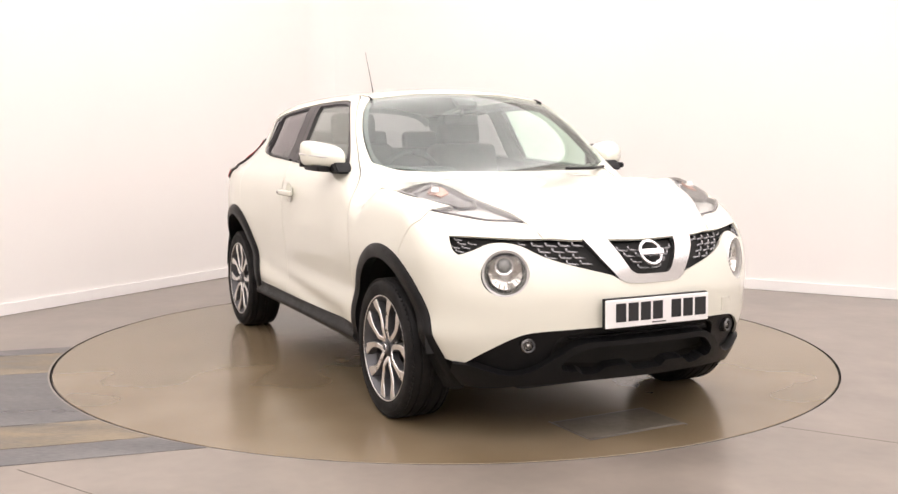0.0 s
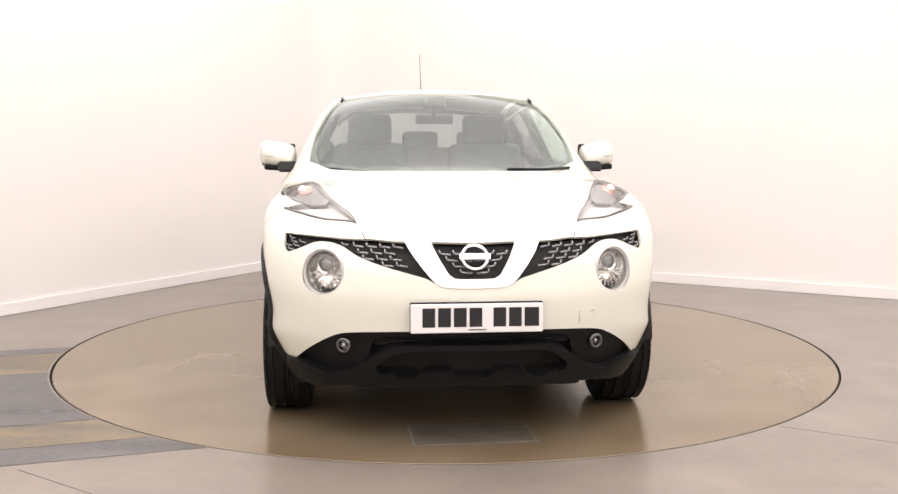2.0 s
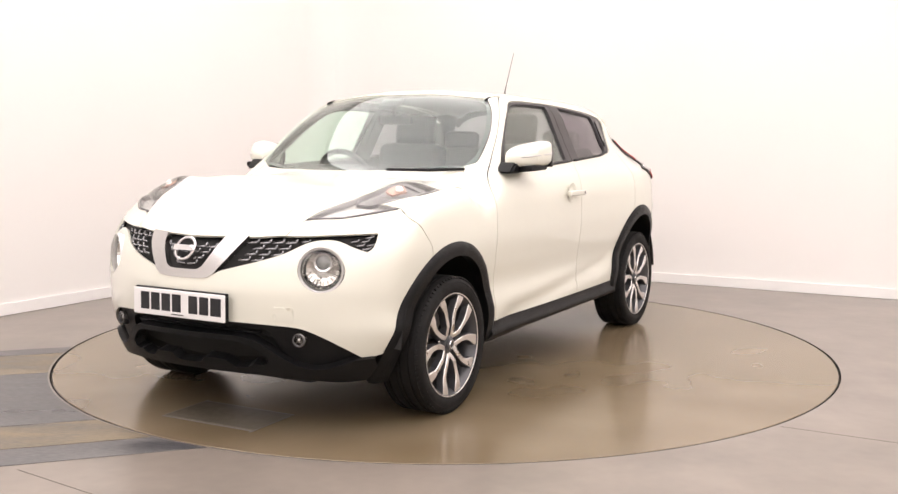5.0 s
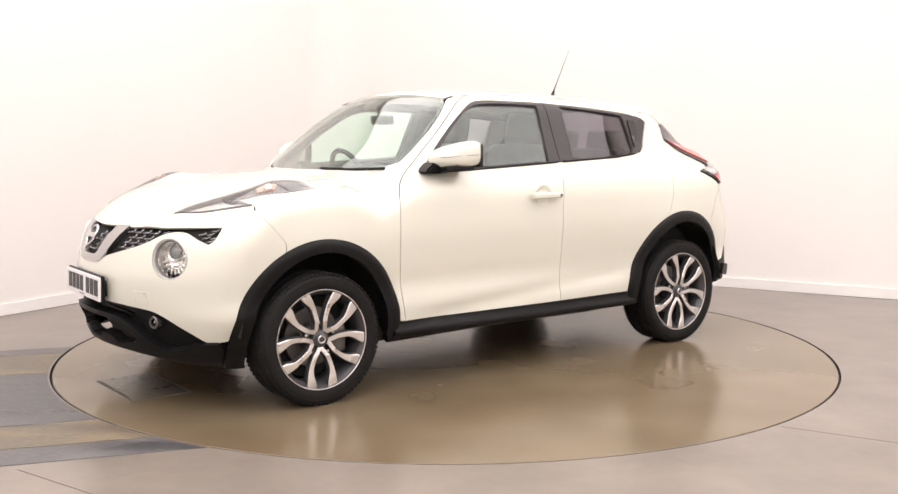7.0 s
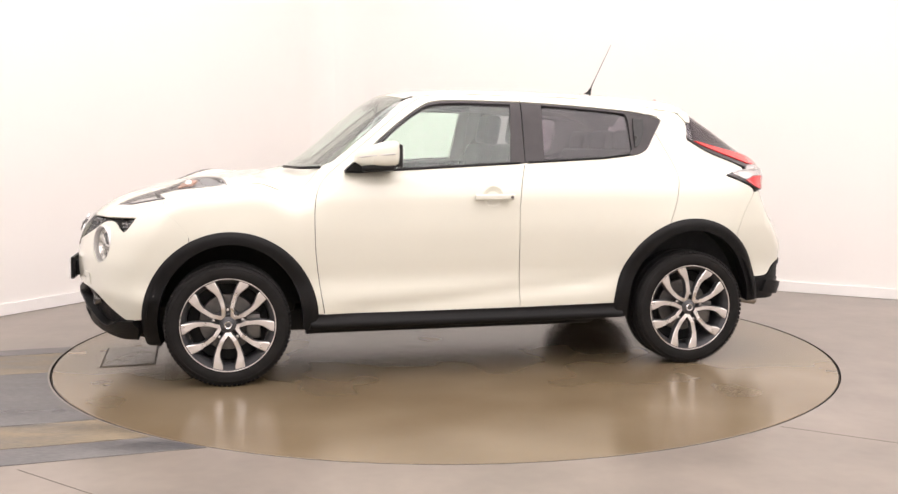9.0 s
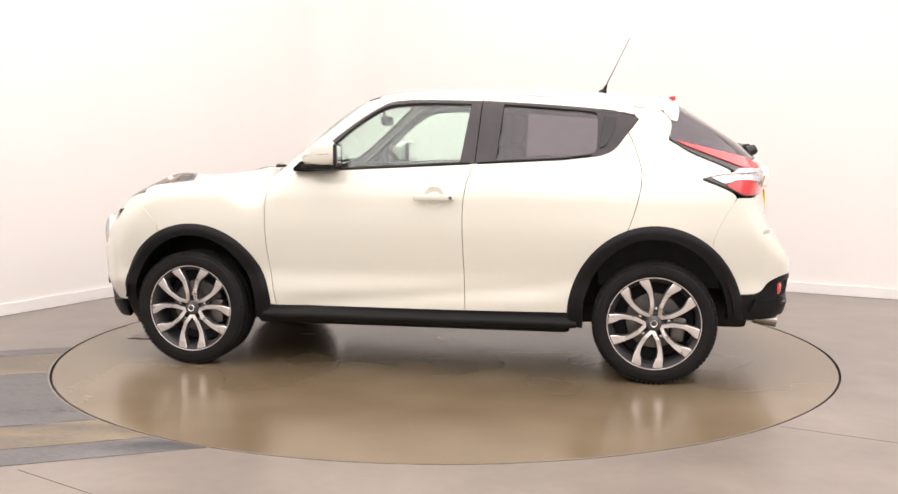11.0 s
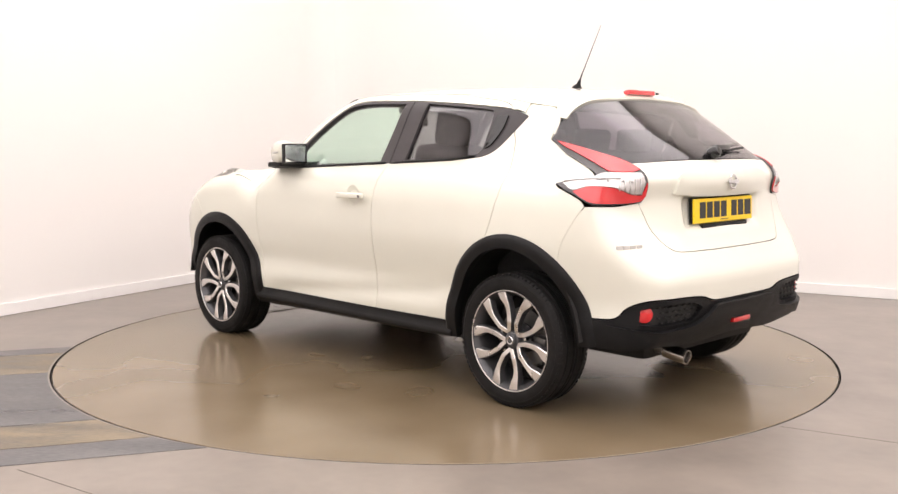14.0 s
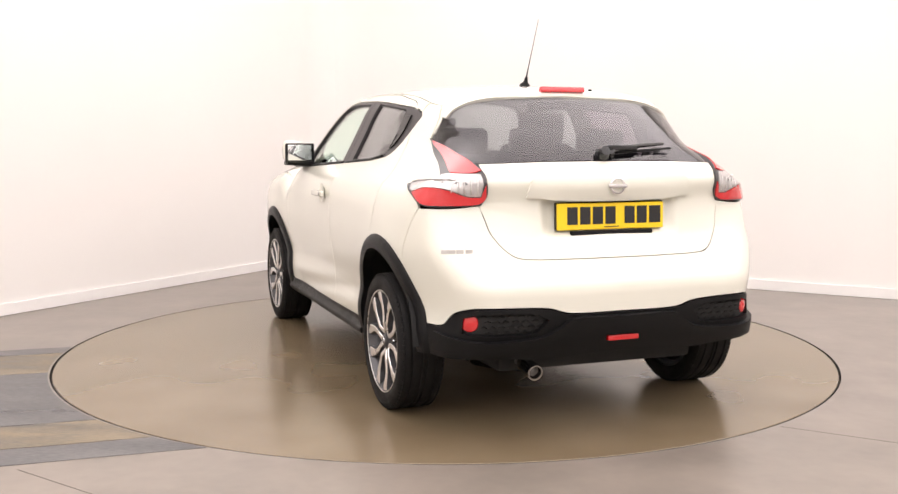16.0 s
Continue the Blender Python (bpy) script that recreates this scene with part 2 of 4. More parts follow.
def turntable():
    table = tagged(new("turntable"), "round beige coated turntable flush with the floor", "turntable")
    prof = [(0, 0), (1.2, 0), (2.228, 0), (2.233, -.004), (2.233, -.06), (2.0, -.2), (0, -.2)]
    bm = lathe(prof, 160)
    part("deck", bm, DISC, table, "smooth beige coated deck")
    # added band over the deck's side, black as the gap's painted shade
    part("deck_rim", lathe([(2.2335, -.0015), (2.2365, -.004), (2.2365, -.07), (2.2335, -.07)], 160), GAP_SHADE, table, "black deck edge, coloured as the gap's shade")
    hatch = box((.272, .505, .004), (1.844, -.068, .0025), .0015, 1, (0, 0, 2.0))
    part("hatch", hatch, HATCH, table, "thin steel hatch plate")
    seam = merge(box((.29, .008, .002), (1.852, .186, .0012), 0, 1, (0, 0, 2)), box((.29, .008, .002), (1.836, -.325, .0012), 0, 1, (0, 0, 2)),
                 box((.008, .52, .002), (1.987, -.063, .0012), 0, 1, (0, 0, 2)), box((.008, .52, .002), (1.701, -.073, .0012), 0, 1, (0, 0, 2)))
    part("hatch_seam", seam, JOINT, table, "dark seam round the hatch")
    return table


room()
lane()
joints()
lights()
table = turntable()


# ---- the car's skin ----
def curve(v, xs, ys):
    """A smooth (monotone cubic) curve through a few nodes."""
    xs, ys = np.asarray(xs, float), np.asarray(ys, float)
    h, d = np.diff(xs), np.diff(ys) / np.diff(xs)
    m = np.zeros(len(xs))
    m[0], m[-1] = d[0], d[-1]
    same = d[:-1] * d[1:] > 0
    m[1:-1] = np.where(same, 2 * d[:-1] * d[1:] / np.where(same, d[:-1] + d[1:], 1), 0)
    v = np.clip(v, xs[0], xs[-1])
    i = np.clip(np.searchsorted(xs, v) - 1, 0, len(h) - 1)
    t = (v - xs[i]) / h[i]
    return (ys[i] * (1 + 2 * t) * (1 - t) ** 2 + ys[i + 1] * t * t * (3 - 2 * t)
            + h[i] * t * (1 - t) * (m[i] * (1 - t) - m[i + 1] * t))


def smax(a, b, k):
    h = np.maximum(k - np.abs(a - b), 0)
    return np.maximum(a, b) + h * h / (4 * k)


def half_width(x, z):
    w = curve(z, (.15, .3, .42, .52, .64, .8, .92, 1.02, 1.1, 1.25, 1.4, 1.5, 1.6),
              (.76, .825, .840, .830, .846, .862, .860, .838, .79, .715, .645, .60, .55))
    low = curve(x, (-2, -1.75, -1.5, -1.2, 1.2, 1.5, 1.7, 1.9, 2.15), (.26, .085, .02, 0, 0, .002, .018, .12, .42))
    high = curve(x, (-1.7, -1.5, -1.28, -1.1, -.7, .4, .8, 1.2), (.26, .17, .075, .035, 0, 0, .02, .04))
    up = np.clip((z - 1.03) / .2, 0, 1)
    arch = .018 * np.exp(-((x - 1.27) / .40) ** 2) + .026 * np.exp(-((x + 1.22) / .42) ** 2)
    tuck = .09 * np.clip((.45 - z) / .22, 0, 1) * np.clip((x - 1.45) / .25, 0, 1)
    ledge = .013 * np.exp(-((z - .415 + .085 * x) / .038) ** 2) * np.clip((.78 - np.abs(x)) / .15, 0, 1)
    return w - ledge - low * (1 - up) - high * up + arch * np.exp(-((z - .68) / .26) ** 2) - tuck


def nose(y, z):
    return curve(z, (.15, .25, .35, .48, .60, .70, .78, .86, .95, 1.1),
                 (1.95, 2.02, 2.06, 2.095, 2.10, 2.08, 2.05, 1.99, 1.88, 1.6)) - .44 * y * y - .06 * y ** 4


def tail(y, z):
    recess = .034 * np.clip((.34 - np.abs(y)) / .05, 0, 1) * np.clip((z - .825) / .035, 0, 1) * np.clip((1.0 - z) / .03, 0, 1)    # round the number plate
    return recess + curve(z, (.2, .3, .42, .52, .62, .70, .85, .98, 1.06, 1.13, 1.18, 1.44, 1.6),
                 (-1.80, -1.86, -1.91, -1.935, -1.935, -1.90, -1.835, -1.82, -1.835, -1.79, -1.74, -1.37, -1.2)) + curve(z, (.3, .6, .8, 1.0, 1.2), (.09, .09, .16, .24, .24)) * y * y


def top(x, y):
    z = curve(x, (-2, -1.45, -1.29, -1.1, -.9, -.5, -.1, .25, .40, .98, 1.05, 1.2, 1.55, 1.8, 1.95, 2.15),
              (1.3, 1.44, 1.483, 1.502, 1.517, 1.535, 1.539, 1.526, 1.499, 1.09, 1.075, 1.055, 1.01, .955, .90, .80))
    ridge = .042 * np.exp(-((x - 1.44) / .17) ** 2) * np.exp(-((np.abs(y) - .672) / .075) ** 2)     # the raised lamp pods
    return z - curve(x, (-1.4, -.8, .2, .5, .9, 1.15, 2), (.16, .16, .16, .26, .24, .03, .05)) * y * y + ridge


def body(x, y, z):
    """Below zero inside the car's outer skin."""
    ends = smax(x - nose(y, z), tail(y, z) - x, .02)
    return smax(smax(np.abs(y) - half_width(x, z), z - top(x, y), .10), ends, .08)


AXES = {"side": (0, 2, 1, 1), "front": (1, 2, 0, 1), "rear": (1, 2, 0, -1), "top": (0, 1, 2, 1)}


def on_skin(pts, view, lift=0.0):
    """Points of the skin that lie under 2D points, as seen along an axis, moved out by lift."""
    a, b, c, s = AXES[view]
    pts = np.asarray(pts, float).reshape(-1, 2)
    p = np.zeros((len(pts), 3))
    p[:, a], p[:, b] = pts[:, 0], pts[:, 1]
    lo = np.full(len(pts), {"side": .15, "front": .9, "rear": .7, "top": .5}[view])
    hi = np.full(len(pts), {"side": 1.2, "front": 2.4, "rear": 2.4, "top": 1.8}[view])
    for _ in range(34):
        mid = (lo + hi) / 2
        p[:, c] = s * mid
        out = body(*p.T) > 0
        hi, lo = np.where(out, mid, hi), np.where(out, lo, mid)
    p[:, c] = s * lo
    n = np.stack([body(*(p + e).T) - body(*(p - e).T) for e in np.eye(3) * .004], 1)
    n /= np.linalg.norm(n, axis=1)[:, None] + 1e-9
    return p + n * lift, n

VIEWS = {"side": (0, 2), "front": (1, 2), "rear": (1, 2), "top": (0, 1)}
HUB = {"nose": (1.2, 1), "stern": (-1.1, -1)}      # upright axes for the two wrapped ends


def flat(p, view):
    p = np.asarray(p, float).reshape(-1, 3)
    if view in HUB:
        x0, s = HUB[view]
        return np.stack([.85 * np.arctan2(p[:, 1], s * (p[:, 0] - x0)), p[:, 2]], 1)
    return p[:, VIEWS[view]]


def skin(pts, view, lift=0.0):
    """Points of the skin for flat points of a view, moved out along the normal."""
    if view not in HUB:
        return on_skin(pts, view, lift)
    x0, s = HUB[view]
    pts = np.asarray(pts, float).reshape(-1, 2)
    a = pts[:, 0] / .85
    way = np.stack([s * np.cos(a), np.sin(a), 0 * a], 1)
    base = np.stack([0 * a + x0, 0 * a, pts[:, 1]], 1)
    lo, hi = np.full(len(a), .05), np.full(len(a), 1.4)
    for _ in range(34):
        mid = (lo + hi) / 2
        out = body(*(base + way * mid[:, None]).T) > 0
        hi, lo = np.where(out, mid, hi), np.where(out, lo, mid)
    p = base + way * lo[:, None]
    n = np.stack([body(*(p + e).T) - body(*(p - e).T) for e in np.eye(3) * .004], 1)
    n /= np.linalg.norm(n, axis=1)[:, None] + 1e-9
    return p + n * lift, n


def xz(*pts):
    """Side-view points (x, z) taken to the skin."""
    return skin(pts, "side")[0].tolist()


def xy(*pts):
    return skin(pts, "top")[0].tolist()


def yz(*pts):
    """Rear-view points (y, z) taken to the skin."""
    return skin(pts, "rear")[0].tolist()


def rounded(p, corner=48):
    """Smooth runs between the corners of a closed outline."""
    p = np.asarray(p, float)
    n = len(p)
    a, b = p - np.roll(p, 1, 0), np.roll(p, -1, 0) - p
    cos = (a * b).sum(1) / (np.linalg.norm(a, axis=1) * np.linalg.norm(b, axis=1) + 1e-12)
    sharp = np.degrees(np.arccos(np.clip(cos, -1, 1))) > corner
    out = []
    for i in range(n):
        p1, p2 = p[i], p[(i + 1) % n]
        p0 = p1 - (p2 - p1) if sharp[i] else p[i - 1]
        p3 = p2 + (p2 - p1) if sharp[(i + 1) % n] else p[(i + 2) % n]
        k = max(1, int(round(np.linalg.norm(p2 - p1) / .018)))
        lim = np.linalg.norm(p2 - p1)
        m1, m2 = (p2 - p0) / 2, (p3 - p1) / 2
        m1 *= min(1, 1.2 * lim / (np.linalg.norm(m1) + 1e-9))
        m2 *= min(1, 1.2 * lim / (np.linalg.norm(m2) + 1e-9))
        for j in range(k):
            t = j / k
            out.append(p1 * (1 + 2 * t) * (1 - t) ** 2 + p2 * t * t * (3 - 2 * t) + m1 * t * (1 - t) ** 2 - m2 * t * t * (1 - t))
    return np.array(out)


def inside(q, poly):
    x, y = q[:, 0][:, None], q[:, 1][:, None]
    x1, y1 = poly[:, 0], poly[:, 1]
    x2, y2 = np.roll(x1, -1), np.roll(y1, -1)
    hit = ((y1 > y) != (y2 > y)) & (x < (x2 - x1) * (y - y1) / (y2 - y1 + 1e-15) + x1)
    return hit.sum(1) % 2 == 1


def shrink(p, by):
    """Moves a closed outline inwards."""
    a, b = p - np.roll(p, 1, 0), np.roll(p, -1, 0) - p
    d = a / (np.linalg.norm(a, axis=1)[:, None] + 1e-9) + b / (np.linalg.norm(b, axis=1)[:, None] + 1e-9)
    d /= np.linalg.norm(d, axis=1)[:, None] + 1e-9
    area = (p[:, 0] * np.roll(p[:, 1], -1) - np.roll(p[:, 0], -1) * p[:, 1]).sum()
    n = np.stack([-d[:, 1], d[:, 0]], 1) * (1 if area > 0 else -1)
    return p + n * by


def sheet(outline, view, lift=0.0, thick=.012, gap=.0018, holes=(), step=.03, both=False, corner=48, wave=None):
    """A curved panel that follows the skin inside an outline of 3D points. both: mirror a half outline over the car's middle."""
    p = flat(outline, view)
    if both:
        q = p[::-1].copy()
        q[:, 1 if view == "top" else 0] *= -1
        p = np.concatenate([p, q])
        keep = np.linalg.norm(p - np.roll(p, 1, 0), axis=1) > 1e-4
        p = p[keep]
    rim = shrink(rounded(p, corner), gap)
    cuts = [rounded(flat(h, view)) for h in holes]
    loops = [rim] + cuts
    lo, hi = rim.min(0), rim.max(0)
    gx, gy = np.meshgrid(np.arange(lo[0] + .011, hi[0], step), np.arange(lo[1] + .007, hi[1], step))
    gx = gx + (np.arange(gx.shape[0]) % 2)[:, None] * step / 2
    g = np.stack([gx.ravel(), gy.ravel()], 1)
    g = g[inside(g, rim)]
    for c in cuts:
        g = g[~inside(g, c)]
    every = np.concatenate(loops)
    if len(g):
        near = np.array([np.min(((every - q) ** 2).sum(1)) for q in g])
        g = g[near > (step * .38) ** 2]
    pts = np.concatenate([every, g])
    edges, k = [], 0
    for l in loops:
        edges += [(k + i, k + (i + 1) % len(l)) for i in range(len(l))]
        k += len(l)
    verts, _, tris, *_ = delaunay_2d_cdt([Vector(q) for q in pts], edges, [], 0, 1e-6)
    v2 = np.array([tuple(v) for v in verts])
    tris = [t for t in tris if len(t) == 3]
    mid = np.array([(v2[t[0]] + v2[t[1]] + v2[t[2]]) / 3 for t in tris])
    ok = inside(mid, rim)
    for c in cuts:
        ok &= ~inside(mid, c)
    tris = [t for t, o in zip(tris, ok) if o]
    p3, n3 = skin(v2, view)
    up = lift if wave is None else lift + wave(p3)
    out3 = p3 + n3 * np.reshape(up, (-1, 1)) if wave is not None else p3 + n3 * lift
    in3 = out3 - n3 * thick
    bm = bmesh.new()
    A = [bm.verts.new(q) for q in out3]
    B = [bm.verts.new(q) for q in in3]
    count = {}
    for t in tris:
        a, b, c = t
        n = np.cross(out3[b] - out3[a], out3[c] - out3[a])
        if n @ n3[a] < 0:
            b, c = c, b
        bm.faces.new((A[a], A[b], A[c])).smooth = True
        f = bm.faces.new((B[a], B[c], B[b]))
        f.smooth, f.material_index = True, 1
        for e in ((a, b), (b, c), (c, a)):
            count[e] = 1
    for a, b in list(count):
        if (b, a) not in count:
            # the folded edge, with a soft lip
            q = [bm.verts.new(out3[b]), bm.verts.new(out3[a]), bm.verts.new(in3[a]), bm.verts.new(in3[b])]
            bm.faces.new(q)
    loose = [v for v in bm.verts if not v.link_faces]
    bmesh.ops.delete(bm, geom=loose, context="VERTS")
    return bm


def mirrored(bm):
    twin = bm.copy()
    bmesh.ops.scale(twin, vec=(1, -1, 1), verts=twin.verts)
    bmesh.ops.reverse_faces(twin, faces=twin.faces)
    return twin


def pair(name, bm, mat, parent, label=""):
    """A part and its twin on the car's other side. parent may be a pair too."""
    twin = mirrored(bm)
    pl, pr = parent if isinstance(parent, tuple) else (parent, parent)
    return part(name, bm, mat, pl, label), part(name, twin, mat, pr, label)


car = tagged(new("car"), "white pearl compact crossover car with black plastic cladding", "car")

# ---- lines of the car ----
FRONT_HUB, REAR_HUB, AXLE = (1.288, .315), (-1.222, .315), .315


REAR_ARCH, FRONT_ARCH = (-1.215, .325), (1.272, .325)


def arch(hub, a0, a1, rx, rz, n=15):
    return [(hub[0] + rx * math.cos(radians(a)), hub[1] + rz * math.sin(radians(a))) for a in np.linspace(a0, a1, n)]


DOOR_FRONT = [(.80, .345), (.825, .50), (.843, .66), (.848, .80), (.846, .90), (.836, .960), (.811, 1.018), (.763, 1.071)]
DOOR_TOP = [(.686, 1.134), (.608, 1.199), (.529, 1.262), (.42, 1.352), (.315, 1.432), (.235, 1.472), (.12, 1.487), (-.05, 1.488), (-.30, 1.482)]
DOOR_TOP_REAR = [(-.30, 1.482), (-.62, 1.470), (-.80, 1.450), (-.93, 1.432), (-1.0, 1.410), (-1.012, 1.393)]
BELT_FRONT = [(.60, 1.075), (.395, 1.085), (-.255, 1.117)]
POST_LOW = [(-.283, 1.12), (-.25, 1.013), (-.233, .86), (-.238, .6), (-.245, .347)]
BELT_REAR = [(-.283, 1.12), (-.752, 1.143), (-.90, 1.157), (-.96, 1.170), (-1.01, 1.200), (-1.072, 1.28)]
REAR_SHUT = [(-1.095, 1.24), (-1.135, 1.13), (-1.147, 1.036), (-1.12, .90), (-1.083, .79)]
LAMP_OUTER = xy((1.835, 0.456), (1.757, 0.602), (1.672, 0.699), (1.580, 0.777))
LAMP_BACK = xy((1.612, 0.692), (1.530, 0.745), (1.464, 0.780), (1.28, 0.796))
LAMP_INNER = xy((1.3, 0.705), (1.36, 0.655), (1.48, 0.605), (1.602, 0.566), (1.69, 0.53), (1.77, 0.487))
BONNET_SIDE = xy((1.28, 0.795), (1.16, 0.806), (1.02, 0.79), (0.9, 0.735), (0.815, 0.655))
SCREEN_SIDE = [(.802, .635), (.757, .681), (.697, .689), (.544, .664), (.411, .602), (.345, .545)]
ROOF_SIDE = [(.30, .525), (.15, .525), (-.1, .530), (-.36, .540), (-.78, .562), (-.95, .572), (-1.10, .580), (-1.22, .572)]
WINDOW_TOP = [(-1.045, 1.387), (-.94, 1.402), (-.60, 1.431), (-.302, 1.450), (.045, 1.457), (.18, 1.450), (.25, 1.425), (.371, 1.345), (.502, 1.240), (.60, 1.152), (.650, 1.095)]

TOW = [(2.008, .43, .557), (1.965, .50, .555), (1.963, .50, .497), (2.006, .43, .499)]

EDGE = skin(flat([(2.003, 0, .832), (1.97, .271, .836), (1.915, .425, .843), (1.835, .456, .900)], "nose"), "nose")[0].tolist()   # the bonnet's front edge
LAMP_OUTER[0] = EDGE[3]
WING_SEAM = xz((1.590, .915), (1.519, .835), (1.471, .775))

# ---- panels ----
both = [PAINT, DARK]
inner = [PAINT, LINING]

doors = pair("front_door", sheet(xz(*DOOR_FRONT, *DOOR_TOP, *WINDOW_TOP[3:], (.648, 1.076), *BELT_FRONT, *POST_LOW), "side", step=.025), both, car, "white front door")
rear_doors = pair("rear_door", sheet(xz((-.245, .347), (-.238, .6), (-.233, .86), (-.25, 1.013), *BELT_REAR, *REAR_SHUT,
                                        *arch(REAR_ARCH, 70, 3, .428, .482, 9), (-.80, .35)), "side"), both, car, "white rear door")
pair("upper_rail", sheet(xz(*WINDOW_TOP[:4], *DOOR_TOP_REAR), "side", step=.02), inner, rear_doors, "white upper rail of the rear door")
side_frame = (WING_SEAM[::-1] + [LAMP_OUTER[-1]] + LAMP_BACK + BONNET_SIDE + xy(*SCREEN_SIDE, *ROOF_SIDE[:-1])
              + xz((-1.10, 1.372), (-1.05, 1.3875), *DOOR_TOP_REAR[::-1], *DOOR_TOP[-2::-1], *DOOR_FRONT[::-1])
              + xz(*arch(FRONT_ARCH, 177, 63, .436, .457, 12)))
pair("front_wing", sheet(side_frame, "side"), inner, car, "white front wing and windscreen pillar")
quarter = (xz((-1.074, 1.282), (-1.126, 1.352), (-1.103, 1.370), (-1.103, 1.395)) + xy((-1.12, .586), (-1.22, .572)) + [(-1.25, .585, 1.385), (-1.276, .61, 1.33), (-1.281, .643, 1.245)]
           + xz((-1.382, 1.187), (-1.493, 1.137), (-1.572, 1.10), (-1.592, 1.085), (-1.575, 1.07), (-1.482, 1.055), (-1.442, 1.045), (-1.538, 1.008),
                (-1.595, .98), (-1.615, .955), (-1.56, .87), (-1.51, .76)) + xz(*arch(REAR_ARCH, 132, 72, .428, .482, 9))
           + xz((-1.083, .79), (-1.12, .90), (-1.147, 1.036), (-1.135, 1.13), (-1.095, 1.24)))
pair("rear_quarter", sheet(quarter, "side"), inner, car, "white rear quarter panel")

bonnet = (EDGE + LAMP_INNER[::-1] + BONNET_SIDE
          + [(.825, .60, 1.09), (.905, .405, 1.09), (.982, .15, 1.09), (.992, 0, 1.09)])
part("bonnet", sheet(bonnet, "top", both=True), both, car, "smooth white bonnet")
screen = [(.418, 0, 0), (.363, .298, 0), (.322, .50, 0), (.345, .548, 0)] + [(x, y, 0) for x, y in SCREEN_SIDE[::-1]] + [(.815, .58, 0), (.90, .405, 0), (.975, .15, 0), (.985, 0, 0)]
screen2 = shrink(rounded(np.concatenate([flat(screen, "top"), flat(screen, "top")[::-1] * (1, -1)])[:-1]), .022)
windscreen = part("windscreen", sheet(screen, "top", lift=-.004, thick=.006, both=True), [FRONT_GLASS, FRONT_GLASS], car, "clear green-tinted windscreen")
part("black_border", sheet([(x, y, 0) for x, y in np.concatenate([flat(screen, "top"), flat(screen, "top")[::-1] * (1, -1)])[:-1]], "top", lift=-.0115, thick=.004,
                           holes=[[(x, y, 0) for x, y in screen2[::6]]], step=.05), [GLOSS_BLACK, GLOSS_BLACK], windscreen, "black border band")
pair("scuttle_corner", sheet([(1.0, .62, 0), (1.0, .79, 0), (.90, .79, 0), (.80, .735, 0), (.735, .695, 0), (.765, .66, 0), (.815, .60, 0), (.87, .52, 0)], "top", lift=-.005, thick=.006, gap=0), both, car, "white scuttle corner")
roof = ([(.424, 0, 0), (.369, .298, 0), (.33, .50, 0)] + [(x, y, 0) for x, y in ROOF_SIDE] + [(-1.262, .564, 0), (-1.315, .44, 0), (-1.345, .2, 0), (-1.348, 0, 0)])
part("roof", sheet(roof, "top", both=True), inner, car, "white roof")
bumper = ([(2.085, 0, .668), (2.075, .15, .680), (2.06, .19, .700), (2.002, .361, .746), (1.954, .449, .777), (1.901, .515, .815), (1.86, .57, .830), (1.82, .62, .826), (1.79, .672, .80), (1.762, .715, .782),
             (1.745, .735, .80), (1.715, .745, .853), (1.80, .62, .848), (1.887, .493, .842)]
          + EDGE[2:] + LAMP_OUTER[1:] + WING_SEAM
          + xz(*arch(FRONT_ARCH, 63, 2, .436, .457, 9)) + [(1.735, .74, .335), (1.76, .71, .325), (1.84, .645, .385), (1.915, .566, .444), (1.966, .498, .471), (2.06, .27, .487), (2.096, 0, .493)])
BOWL = (1.895, .586, .709)


def over(*holes):
    """Openings on both sides."""
    return [*holes, *[[(x, -y, z) for x, y, z in h] for h in holes]]


def across(h):
    """A half opening made whole over the middle."""
    return h + [(x, -y, z) for x, y, z in h[::-1] if y > 1e-6]


def ring_at(c, view, ra, rz, n=28):
    a0 = flat([c], view)[0]
    return [skin([(a0[0] + ra * math.cos(t), a0[1] + rz * math.sin(t))], view)[0][0].tolist() for t in [2 * math.pi * i / n for i in range(n)]]


bowl = ring_at(BOWL, "nose", .088, .090)
front_bumper = part("front_bumper", sheet(bumper, "nose", holes=over(bowl), both=True), both, car, "white front bumper")
GATE_SIDE = yz((.592, .968), (.575, .92), (.552, .847), (.495, .775), (.43, .748), (.206, .744), (0, .744))
tailgate = yz((0, 1.152), (.3, 1.150), (.575, 1.141), (.573, 1.086), (.568, 1.026)) + GATE_SIDE
hatchback = part("tailgate", sheet(tailgate, "rear", both=True, step=.017), both, car, "white tailgate")
REAR_GLASS = [(-1.34, 0, 1.443), (-1.339, .274, 1.434), (-1.335, .444, 1.413), (-1.33, .53, 1.381), (-1.30, .59, 1.33), (-1.285, .625, 1.28), (-1.285, .643, 1.240), (-1.50, .602, 1.188), (-1.659, .578, 1.145), (-1.75, .3, 1.154), (-1.772, 0, 1.156)]
rear_screen = part("rear_screen", sheet(REAR_GLASS, "stern", lift=-.004, thick=.006, both=True), [PRIVACY, PRIVACY], hatchback, "dark tinted rear screen")
